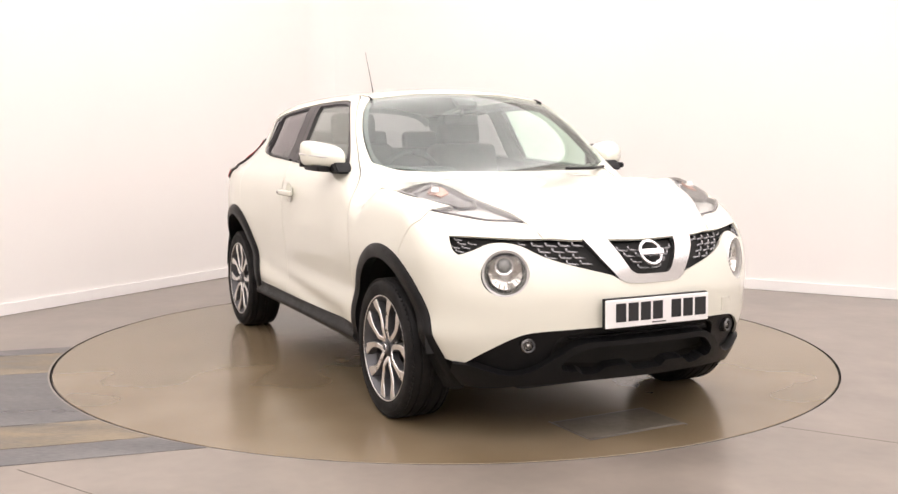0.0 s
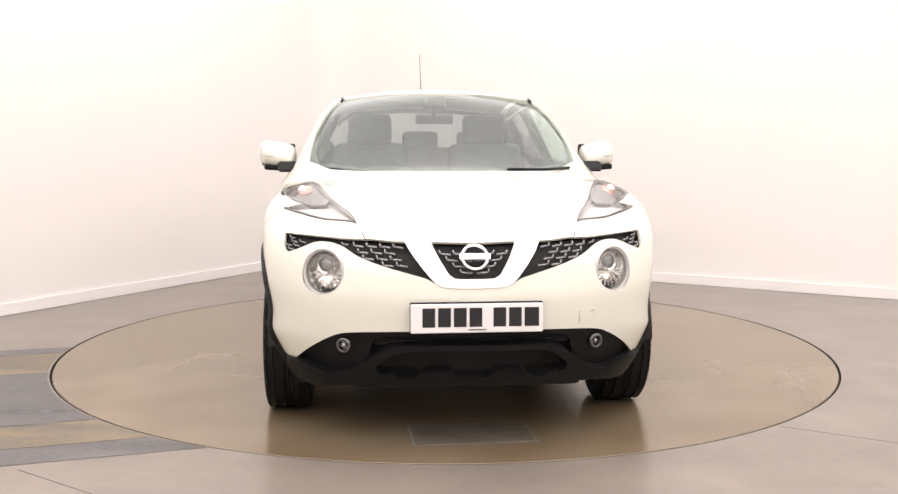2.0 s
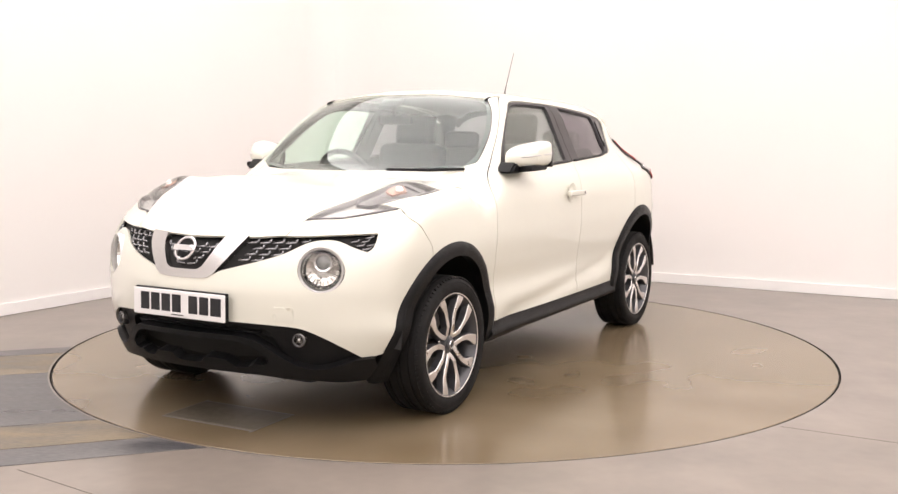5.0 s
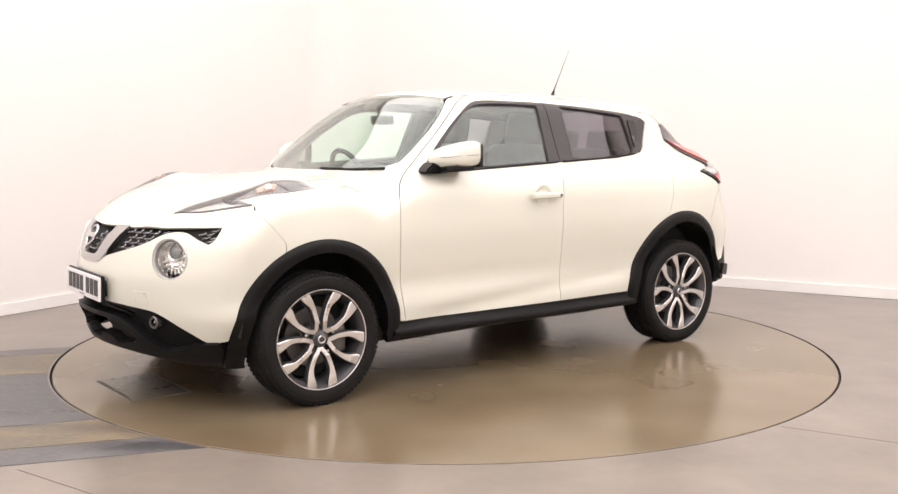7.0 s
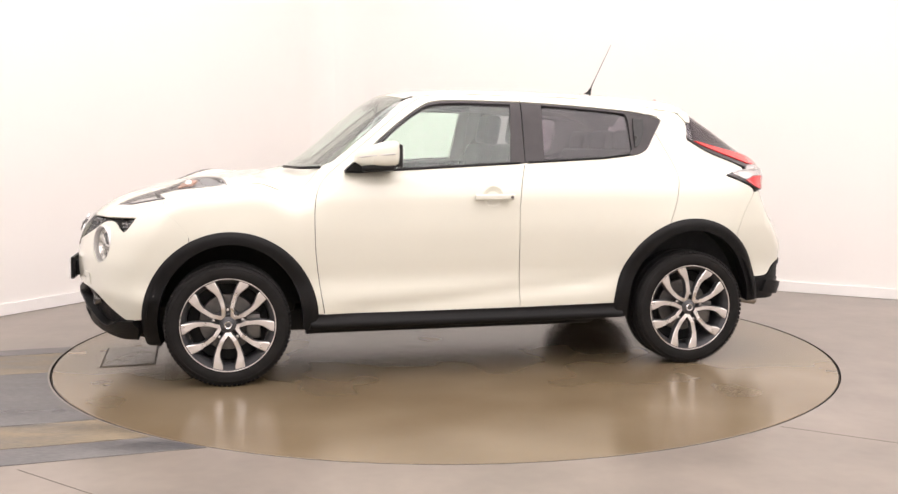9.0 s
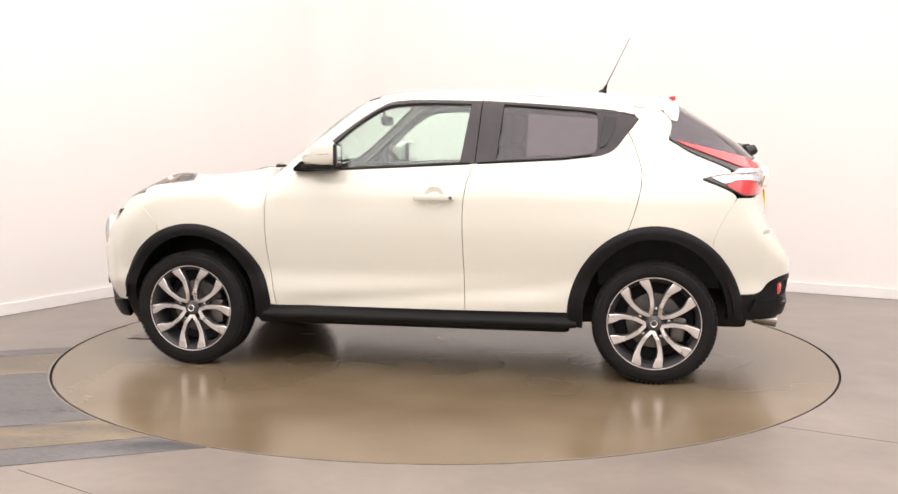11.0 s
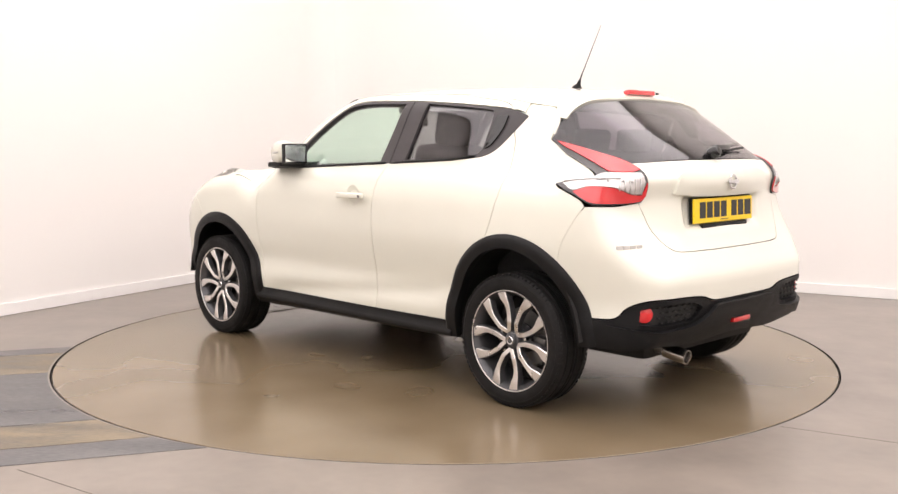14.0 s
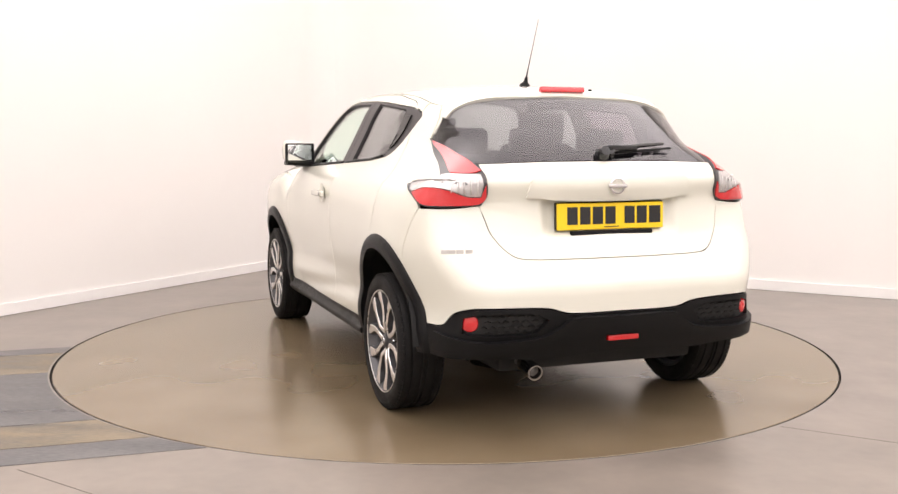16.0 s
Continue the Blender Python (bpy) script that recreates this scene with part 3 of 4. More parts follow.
spoiler = ([(-1.30, 0, 1.492), (-1.28, .3, 1.475), (-1.27, .46, 1.452), (-1.26, .565, 1.40), (-1.27, .592, 1.345), (-1.28, .583, 1.338), (-1.33, .543, 1.380), (-1.336, .45, 1.417), (-1.339, .274, 1.440), (-1.34, 0, 1.449)])
spoil = part("spoiler", sheet(spoiler, "rear", lift=.003, thick=.02, both=True), both, hatchback, "white roof spoiler")
stern = (GATE_SIDE[::-1] + [(-1.70, .70, .956), (-1.635, .775, .956)]
         + xz((-1.615, .955), (-1.56, .87), (-1.51, .76)) + xz(*arch(REAR_ARCH, 132, 163, .428, .482, 7)) + [(-1.62, .79, .468), (-1.72, .735, .474), (-1.765, .702, .525), (-1.818, .642, .553),
         (-1.862, .529, .557), (-1.90, .345, .549), (-1.915, .25, .524), (-1.93, 0, .522)])
rear_bumper = part("rear_bumper", sheet(stern, "stern", both=True), both, car, "white rear bumper")

pair("seam_flange", sheet(xz((1.57, .935), (1.615, .92), (1.548, .83), (1.50, .76), (1.44, .76), (1.485, .835), (1.53, .90)), "side", lift=-.003, thick=.005, gap=0), both, car, "white flange behind the wing seam")
pair("seam_flange", sheet(xz((-1.59, .945), (-1.53, .87), (-1.48, .74), (-1.54, .72), (-1.59, .86), (-1.625, .93)), "side", lift=-.003, thick=.005, gap=0), both, car, "white flange behind the bumper seam")
pair("seam_flange", sheet(xz((-1.18, 1.425), (-1.25, 1.39), (-1.292, 1.34), (-1.292, 1.27), (-1.262, 1.27), (-1.255, 1.33), (-1.18, 1.38)), "side", lift=-.004, thick=.005, gap=0), both, car, "white flange beside the spoiler")
pair("seam_flange", sheet([(1.25, .765, 0), (1.25, .825, 0), (1.12, .835, 0), (1.02, .82, 0), (.96, .79, 0), (.96, .73, 0), (1.02, .755, 0), (1.12, .78, 0)], "top", lift=-.006, thick=.005, gap=0, step=.02), both, car, "white flange below the bonnet edge")
pair("seam_flange", sheet(xz((-1.03, 1.405), (-1.03, 1.43), (-1.12, 1.435), (-1.21, 1.42), (-1.285, 1.36), (-1.285, 1.26), (-1.21, 1.26), (-1.14, 1.365), (-1.09, 1.388)), "side", lift=-.009, thick=.004, gap=0), both, car, "white inner flange of the rear pillar")
# ---- black cladding ----
black = [TRIM, TRIM]


REAR_FLARE = (-1.222, .325)


def rolled(hub, rx, rz, band):
    """Relief of an arch cladding: a rounded outer shoulder and a flat face."""
    def lift_at(p):
        rho = np.hypot((p[:, 0] - hub[0]) / rx, (p[:, 2] - hub[1]) / rz)
        return .003 + .016 * np.sqrt(np.clip((1 - rho) / (.34 * band), 0, 1)) - .004 * np.clip((1 - rho) / band - .55, 0, 1)
    return lift_at


def sill_roll(p):
    """Relief of the sill: a set-back upper face over a rounded step."""
    v = np.clip((p[:, 2] - .26) / .09, 0, 1)
    return .004 + .030 * np.exp(-((v - .38) / .26) ** 2)


pair("arch_cladding", sheet(xz(*arch(FRONT_ARCH, -15, 186, .440, .461, 32), (.895, .262), *arch(FRONT_ARCH, 184, -17, .358, .400, 32)), "side", thick=.05, gap=0, step=.016, wave=rolled(FRONT_ARCH, .44, .461, .17)), black, car, "black plastic wheel arch cladding")
pair("arch_cladding", sheet(xz(*arch(REAR_FLARE, -4, 178, .444, .489, 30), *arch(REAR_FLARE, 178, -6, .364, .425, 30)), "side", thick=.05, gap=0, step=.016, wave=rolled(REAR_FLARE, .444, .489, .16)), black, car, "black plastic wheel arch cladding")
pair("sill_cladding", sheet(xz((.875, .30), (.862, .345), (.4, .347), (-.235, .349), (-.825, .355), (-.83, .285), (-.5, .272), (.4, .260), (.90, .248)), "side", thick=.05, gap=0, step=.014, wave=sill_roll), black, car, "black plastic sill cladding")


def front(*pts):
    """Front-view points (y, z) taken to the skin."""
    return skin(pts, "front")[0].tolist()


chin = ([(2.094, 0, .50), (2.06, .27, .492), (1.966, .498, .476), (1.915, .566, .449), (1.84, .645, .39), (1.755, .712, .33)] + xz(*arch(FRONT_ARCH, 2, -14, .425, .46, 5))
        + [(1.72, .74, .22), (1.80, .66, .235), (1.905, .51, .262), (1.99, .297, .268), (2.03, 0, .272)])
throat = across(front((0, .474), (.24, .470), (.36, .458), (.41, .430), (.43, .34), (.36, .298), (0, .292)))
lower = part("lower_bumper", sheet(chin, "nose", lift=-.022, thick=.02, gap=0, both=True, holes=[throat]), black, car, "black plastic lower bumper")
part("intake_back", sheet(front((0, .49), (.45, .47), (.47, .30), (0, .27)), "nose", lift=-.085, thick=.01, gap=0, both=True), [DARK, DARK], lower, "dark back of the air intake")
skid = front((0, .436), (.20, .434), (.305, .428), (.36, .408), (.41, .372), (.467, .328), (.52, .302), (.573, .295), (.64, .312), (.70, .334)) + [(1.745, .742, .338), (1.73, .75, .30), (1.75, .72, .240)] + front((.63, .236), (.52, .250), (.30, .266), (0, .272))
mouth = across(front((0, .416), (.18, .414), (.29, .407), (.33, .388), (.385, .342), (.378, .318), (.348, .309), (.318, .313), (.29, .297), (.235, .297), (.20, .322), (.15, .328), (.09, .327), (.068, .304), (0, .300)))
part("skid_bar", sheet(skid, "nose", thick=.05, gap=0, both=True, holes=[mouth], step=.016, wave=lambda p: .004 + .014 * np.sqrt(np.clip((.445 - p[:, 2]) / .05, 0, 1))), black, lower, "black shaped skid bar")
part("tow_cover", sheet(TOW, "nose", lift=.004, thick=.006, gap=0, step=.012), both, front_bumper, "white towing eye cover")
diff = ([(-1.93, 0, .519), (-1.915, .25, .519), (-1.90, .345, .544), (-1.862, .529, .552), (-1.818, .642, .548), (-1.765, .70, .520), (-1.72, .735, .469), (-1.62, .79, .464)]
        + [(-1.60, .795, .42), (-1.58, .80, .345), (-1.70, .72, .338), (-1.80, .58, .340), (-1.85, .33, .325), (-1.885, 0, .345)])
slot = [(-1.80, .665, .515), (-1.84, .58, .532), (-1.885, .40, .528), (-1.895, .34, .50), (-1.88, .40, .445), (-1.84, .55, .440), (-1.79, .665, .45)]
rear_lower = part("rear_lower_bumper", sheet(diff, "stern", lift=.004, thick=.03, gap=0, both=True, holes=over(slot)), black, car, "black plastic lower rear bumper")
LIP = [(-1.93, 0, .507), (-1.915, .24, .505), (-1.91, .30, .470), (-1.89, .38, .432), (-1.84, .55, .418), (-1.78, .68, .430), (-1.70, .75, .445), (-1.68, .77, .385), (-1.78, .68, .362), (-1.85, .45, .380), (-1.89, .26, .418), (-1.90, 0, .432)]
part("bumper_lip", sheet(LIP, "stern", lift=.024, thick=.04, gap=0, both=True, step=.025), black, rear_lower, "black sculpted bumper lip")
pocket = pair("mesh_insert", sheet([(-1.79, .69, .535), (-1.84, .60, .545), (-1.90, .37, .54), (-1.905, .30, .50), (-1.88, .38, .435), (-1.83, .57, .43), (-1.78, .69, .44)], "stern", lift=-.015, thick=.01, gap=0), [DARK, DARK], rear_lower)

# ---- front face ----
GRILLE = [(2.0, 0, .834), (1.97, .271, .838), (1.918, .42, .843), (1.887, .493, .845), (1.80, .62, .851), (1.712, .748, .856), (1.742, .738, .797), (1.762, .718, .779), (1.79, .675, .797), (1.82, .622, .823), (1.86, .57, .827), (1.901, .513, .812),
          (1.954, .447, .774), (2.002, .361, .743), (2.06, .19, .697), (2.075, .15, .676), (2.085, 0, .664)]
grille = part("grille", sheet(GRILLE, "nose", lift=-.03, thick=.008, gap=-.004, both=True), [DARK, DARK], car, "black grille backing")
grille_poly = shrink(rounded(flat(GRILLE, "nose")), .006)


def tick(u, z, w=.043, h=.018, thick=.0052):
    """One hooked bar of the mesh grille: a bar with an upturned end."""
    bm = None
    for pts in ([(u, z), (u + w, z + .004)], [(u + w, z + .004), (u + w + .006, z + h)]):
        p, _ = skin(np.linspace(pts[0], pts[1], 3), "nose", -.012)
        t = tube(p.tolist(), thick, 6)
        bm = t if bm is None else merge(bm, t)
    return bm


for row in range(8):
    for col in range(19):
        u, z = .008 + col * .056 + (row % 2) * .028, .672 + row * .0245
        test = np.array([(u, z), (u + .034, z + .003), (u + .038, z + .013)])
        if u > .50 or not inside(test, grille_poly).all():
            continue
        p = skin([(u, z)], "nose")[0][0]
        # the middle field stops at the bright frame
        if .085 + (p[2] - .70) * .60 - .05 < p[1] < .175 + (p[2] - .68) * .72:
            continue
        pair("grille_bar", tick(u, z), MESH_GREY, grille)
for row in range(5):
    for col in range(9):
        u, z = .505 + col * .038 + (row % 2) * .019, .778 + row * .0155
        if inside(np.array([(u, z), (u + .02, z + .002), (u + .022, z + .008)]), grille_poly).all():
            pair("grille_bar", tick(u, z, .028, .011, .0042), MESH_GREY, grille)
VFRAME = [(2.08, 0, .697), (2.078, .078, .699), (2.072, .100, .712), (1.992, .170, .838), (1.966, .275, .842), (2.07, .158, .682), (2.076, .135, .668), (2.087, .08, .662), (2.089, 0, .661)]
part("bright_frame", sheet(VFRAME, "nose", lift=.004, thick=.03, gap=0, both=True), [SATIN, SATIN], grille, "satin chrome V-shaped frame")
FACE = pose(2.055, 0, .778, 0, 62, 0)
badge = merge(lathe([(.045, 0), (.055, 0), (.057, .006), (.054, .010), (.047, .010), (.044, .006)], 40, FACE @ pose(0, 0, .006), True))
badge_ob = part("badge", badge, CHROME, grille, "round chrome badge without lettering")
part("badge_bar", box((.026, .124, .010), (0, 0, 0), .004, 2), CHROME, badge_ob).matrix_basis = FACE @ pose(0, 0, .016)


RING = material("bezel_grey", (.55, .54, .53), .3, .3)
LAMP_EYE = material("projector_glass", (.30, .31, .31), .08, .2)


def headlamp():
    c = np.array(skin([flat([BOWL], "nose")[0]], "nose")[0][0])
    n = skin([flat([BOWL], "nose")[0]], "nose")[1][0]
    n = Vector((.86, .50, .06)).normalized()
    turn = Matrix.Translation(Vector(c)) @ n.to_track_quat("Z", "Y").to_matrix().to_4x4() @ Matrix.Scale(1.03, 4)
    bowls = pair("headlamp", lathe([(.092, .012), (.094, -.02), (.088, -.05), (.06, -.085), (0, -.095)], 36, turn @ pose(0, 0, -.012)), GREY_LENS, car, "round clear headlamp with projector")
    pair("bezel", lathe([(.083, .0), (.092, .002), (.0945, -.01), (.090, -.03), (.082, -.02)], 40, turn @ pose(0, 0, -.006), True), RING, bowls, "pale grey ring bezel")
    up = .030
    pair("projector_ring", lathe([(.030, .0), (.037, .004), (.041, -.004), (.041, -.05), (.030, -.05)], 32, turn @ pose(.006, up, -.030), True), CHROME, bowls, "chrome projector ring")
    pair("projector_lens", lathe([(0, .010), (.012, .0085), (.024, .003), (.031, -.008)], 28, turn @ pose(.006, up, -.036)), LAMP_EYE, bowls, "dark projector lens")
    pair("bulb", lathe([(0, .016), (.008, .012), (.010, .0), (.010, -.03)], 16, turn @ pose(-.014, -.040, -.05)), REFLECTOR, bowls)
    facets = None
    for k in range(9):
        a = radians(195 + k * 20)
        f = box((.020, .006, .030), (0, 0, 0), .002, 1)
        bmesh.ops.transform(f, matrix=turn @ pose(.058 * math.cos(a), .058 * math.sin(a), -.048, 0, 0, math.degrees(a)), verts=f.verts)
        facets = f if facets is None else merge(facets, f)
    pair("reflector", facets, REFLECTOR, bowls, "faceted reflector")
    pair("reflector_bowl", lathe([(.078, -.02), (.066, -.055), (.03, -.075), (0, -.078)], 36, turn), REFLECTOR, bowls)
    lens = pair("lens", lathe([(0, .020), (.03, .0185), (.06, .012), (.082, .001)], 36, turn), LENS, bowls, "clear round lens")
    for o in lens:
        o.visible_shadow = False


headlamp()
# bonnet-top lamps
LAMP = LAMP_OUTER + LAMP_BACK + LAMP_INNER
drl = pair("upper_lamp", sheet(LAMP, "top", lift=-.026, thick=.01, gap=.003), [POD_PALE, DARK], car, "swept clear boomerang lamp on the wing")
pair("lamp_seal", sheet(LAMP, "top", lift=-.002, thick=.02, gap=.002, holes=[[(x, y, 0) for x, y in shrink(rounded(flat(LAMP, "top")), .007)[::4]]]), [RING_GREY, DARK], drl)
POD = [(1.648, .590, 1), (1.60, .577, 1), (1.53, .595, 1), (1.45, .625, 1), (1.37, .662, 1), (1.315, .71, 1), (1.290, .788, 1), (1.40, .784, 1), (1.464, .772, 1), (1.53, .738, 1), (1.595, .690, 1), (1.636, .655, 1)]
pair("dark_bezel", sheet(POD, "top", lift=-.016, thick=.008, gap=0), [POD_GREY, DARK], drl, "grey rear pod of the lamp")
pair("pod_edge", sheet(POD, "top", lift=-.007, thick=.012, gap=0, holes=[[(x, y, 0) for x, y in shrink(rounded(flat(POD, "top")), .008)[::4]]]), [POD_GREY, DARK], drl, "dark outline of the pod")
pair("pod_tip", sheet([(1.43, .665, 1), (1.37, .672, 1), (1.322, .715, 1), (1.298, .782, 1), (1.39, .778, 1), (1.41, .72, 1)], "top", lift=-.010, thick=.006, gap=0), [POD_DARK, DARK], drl, "dark tip of the pod")
pair("indicator", sheet([(1.515, .655, 1), (1.46, .662, 1), (1.425, .70, 1), (1.455, .733, 1), (1.525, .70, 1)], "top", lift=-.009, thick=.008, gap=0), [AMBER, AMBER], drl, "pale amber indicator")
pair("bulb_cap", lathe([(0, .016), (.012, .013), (.020, .004), (.024, -.006)], 20, Matrix.Translation(skin([(1.47, .70)], "top", -.008)[0][0])), REFLECTOR, drl)
pair("light_guide", sheet([(1.80, .490, 1), (1.70, .575, 1), (1.66, .635, 1), (1.645, .70, 1), (1.70, .645, 1), (1.79, .535, 1)], "top", lift=-.014, thick=.008, gap=0), [PLATE_WHITE, DARK], drl, "white light guide")
edge_line = skin(np.array([(1.825, .468), (1.757, .597), (1.715, .647), (1.672, .693), (1.63, .733), (1.585, .768)]), "top", -.001)[0].tolist()
pair("lower_edge", tube(edge_line, .0048, 6), POD_GREY, drl, "dark lower edge of the lamp")
for o in pair("lens", sheet(LAMP, "top", lift=.001, thick=.003, gap=.004), [LENS, LENS], drl, "clear lens"):
    o.visible_shadow = False


FOG_CUP = material("fog_lamp_bowl", (.16, .155, .15), .2, .8)


def fog_lamp():
    c = skin([flat([(1.94, .506, .418)], "nose")[0]], "nose")[0][0]
    turn = Matrix.Translation(Vector(c)) @ Vector((.93, .30, .0)).to_track_quat("Z", "Y").to_matrix().to_4x4() @ Matrix.Scale(.76, 4)
    cup = pair("fog_lamp", lathe([(.034, .010), (.040, .004), (.044, -.03), (.033, -.03), (.024, -.022), (0, -.026)], 28, turn), FOG_CUP, lower, "small round fog lamp")
    pair("bulb", lathe([(0, .002), (.008, -.002), (.010, -.012), (.010, -.024)], 14, turn), CHROME, cup)
    pair("ring", lathe([(.028, .008), (.034, .010), (.037, .004), (.03, -.004)], 28, turn, True), ANTHRACITE, cup)
    for o in pair("lens", lathe([(0, .012), (.015, .011), (.030, .006)], 24, turn), LENS, cup):
        o.visible_shadow = False


fog_lamp()
part("intake", box((.02, .8, .075), (1.955, 0, .455), .008), DARK, lower, "dark intake slot")
for z in (.44, .47):
    part("intake_slat", box((.02, .70, .008), (2.0, 0, z), .003), TRIM, lower)


def plate(name, at, tilt, color, label, facing):
    """A number plate with plain bars for its characters."""
    m = Matrix.Translation(at) @ pose(0, 0, 0, 0, 0, 0 if facing > 0 else 180) @ pose(0, 0, 0, 0, -tilt, 0)
    base = part(name, box((.012, .522, .114), (0, 0, 0), .003, 1), color, car, label)
    base.matrix_basis = m
    part("plate_holder", box((.02, .526, .119), (-.014, 0, .003), .004, 1), TRIM, base, "black plate holder")
    x = -.215
    for k, w in enumerate((.05, .05, .05, .05, .05, .05, .058)):
        if k == 4:
            x += .033
        part("character_bar", box((.002, w, .075), (.0068, x + w / 2, .004), .0005, 1), INK, base)
        x += w + .0115
    part("print_line", box((.002, .07, .004), (.0068, 0, -.045)), INK, base)
    return base


plate("front_number_plate", (2.118, .003, .549), 1.5, PLATE_WHITE, "white number plate with black bars", 1)
rp = plate("rear_number_plate", (-1.810, .003, .916), 2, PLATE_YELLOW, "yellow number plate with black bars", -1)
part("mount", box((.04, .46, .08), (2.088, 0, .55), .008), TRIM, front_bumper, "black plate mount")
part("plate_lip", box((.02, .40, .018), (-1.814, 0, .846), .004), TRIM, hatchback, "black strip below the plate")

# ---- rear ----
HANDLE = [(-1.825, 0, 1.104), (-1.817, .195, 1.102), (-1.807, .345, 1.090), (-1.80, .385, 1.060), (-1.796, .400, 1.003), (-1.81, .2, .998), (-1.82, 0, .996)]
part("plate_garnish", sheet(HANDLE, "rear", lift=.018, thick=.03, both=True, gap=0), both, hatchback, "white raised grip bar")
part("rear_badge", merge(lathe([(.028, 0), (.036, 0), (.037, .004), (.034, .006), (.029, .006)], 32, pose(-1.854, .0, 1.048, 0, -90, 0), True), box((.006, .09, .017), (-1.860, 0, 1.048), .002)), CHROME, hatchback, "round chrome badge without lettering")
for k in range(4):
    q, nn = skin([flat([(-1.72, .708 - k * .040, .782)], "stern")[0]], "stern", .003)
    a = math.degrees(math.atan2(nn[0][1], nn[0][0]))
    part("script_bar", box((.004, .030, .018), (0, 0, 0), .001, 1), SCRIPT, rear_bumper).matrix_basis = Matrix.Translation(q[0]) @ pose(0, 0, 0, 0, 0, a)
TAIL = ([(-1.284, .648, 1.248), (-1.32, .640, 1.236), (-1.50, .603, 1.190), (-1.659, .580, 1.144), (-1.733, .578, 1.110), (-1.760, .567, 1.075), (-1.762, .565, 1.02), (-1.750, .592, .968), (-1.708, .697, .961), (-1.631, .778, .962),
         (-1.595, .793, .979), (-1.538, .801, 1.008), (-1.442, .794, 1.045), (-1.482, .772, 1.056), (-1.575, .728, 1.070), (-1.592, .700, 1.084), (-1.568, .688, 1.096), (-1.493, .668, 1.130), (-1.382, .658, 1.180)])
tail_lamp = pair("tail_lamp", sheet(TAIL, "stern", lift=.010, thick=.03, gap=.001), [POD_DARK, DARK], car, "boomerang tail lamp, red and clear")
UPPER = [(-1.318, .641, 1.231), (-1.456, .614, 1.196), (-1.634, .590, 1.148), (-1.733, .582, 1.106), (-1.715, .61, 1.095), (-1.65, .678, 1.0945), (-1.608, .672, 1.109), (-1.545, .656, 1.133), (-1.445, .645, 1.173), (-1.36, .648, 1.208)]
LOWER = [(-1.761, .572, 1.055), (-1.760, .580, 1.0), (-1.748, .608, .974), (-1.708, .697, .967), (-1.631, .775, .969), (-1.595, .789, .985), (-1.548, .799, 1.016), (-1.60, .770, 1.030), (-1.68, .730, 1.032), (-1.712, .695, 1.026), (-1.735, .650, 1.006), (-1.754, .597, 1.004)]
CLEAR = [(-1.475, .778, 1.046), (-1.52, .765, 1.054), (-1.58, .735, 1.064), (-1.625, .688, 1.089), (-1.70, .622, 1.091), (-1.742, .590, 1.092), (-1.756, .582, 1.06), (-1.751, .596, 1.010), (-1.735, .645, 1.012), (-1.712, .690, 1.031), (-1.68, .725, 1.037), (-1.60, .765, 1.035), (-1.54, .795, 1.024)]
pair("red_lens", sheet(UPPER, "stern", lift=.016, thick=.01, gap=0), [RED, RED], tail_lamp, "red upper lens")
pair("red_lens", sheet(LOWER, "stern", lift=.016, thick=.01, gap=-.001), [RED, RED], tail_lamp, "red lower lens")
pair("reversing_lens", sheet(CLEAR, "stern", lift=.0135, thick=.008, gap=-.001), [POD_SILVER, REFLECTOR], tail_lamp, "clear silvered lens")
ARM = skin(flat([(-1.485, .79, 1.049), (-1.52, .772, 1.057), (-1.58, .742, 1.063), (-1.64, .715, 1.066), (-1.70, .675, 1.068)], "stern"), "stern", .016)[0].tolist()
pair("bright_strip", tube(ARM, .0042, 6), CHROME, tail_lamp, "bright strip along the lamp arm")
for k in range(5):
    rib = skin(flat([(-1.745 + .009 * k, .603 + .025 * k, 1.02 + .006 * (k > 2)), (-1.748 + .009 * k, .603 + .025 * k, 1.072 - .004 * k)], "stern"), "stern", .015)[0].tolist()
    pair("lens_rib", tube(rib, .003, 6), RING, tail_lamp)
part("brake_lamp", box((.035, .232, .026), (-1.312, -.007, 1.477), .009, 3, (0, 12, 0)), RED, spoil, "red high-level brake lamp")
part("washer_jet", lathe([(0, .01), (.008, .008), (.01, 0)], 12, pose(-1.318, -.155, 1.474)), TRIM, spoil)
wip = part("rear_wiper", tube([(-1.775, -.01, 1.175), (-1.745, -.04, 1.195), (-1.715, -.17, 1.215), (-1.685, -.33, 1.225)], .011, 8, (.016, .007)), GLOSS_BLACK, hatchback, "black rear wiper")
part("pivot_cap", merge(lathe([(0, .03), (.022, .026), (.03, .01), (.032, -.02)], 20, pose(-1.765, .02, 1.185, 0, -62, 0)), box((.03, .16, .03), (-1.735, -.09, 1.207), .012, 3, (0, 0, 8))), GLOSS_BLACK, wip)
part("wiper_blade", tube([(-1.745, .05, 1.180), (-1.728, -.15, 1.192), (-1.70, -.36, 1.205)], .006, 6), TRIM, wip)
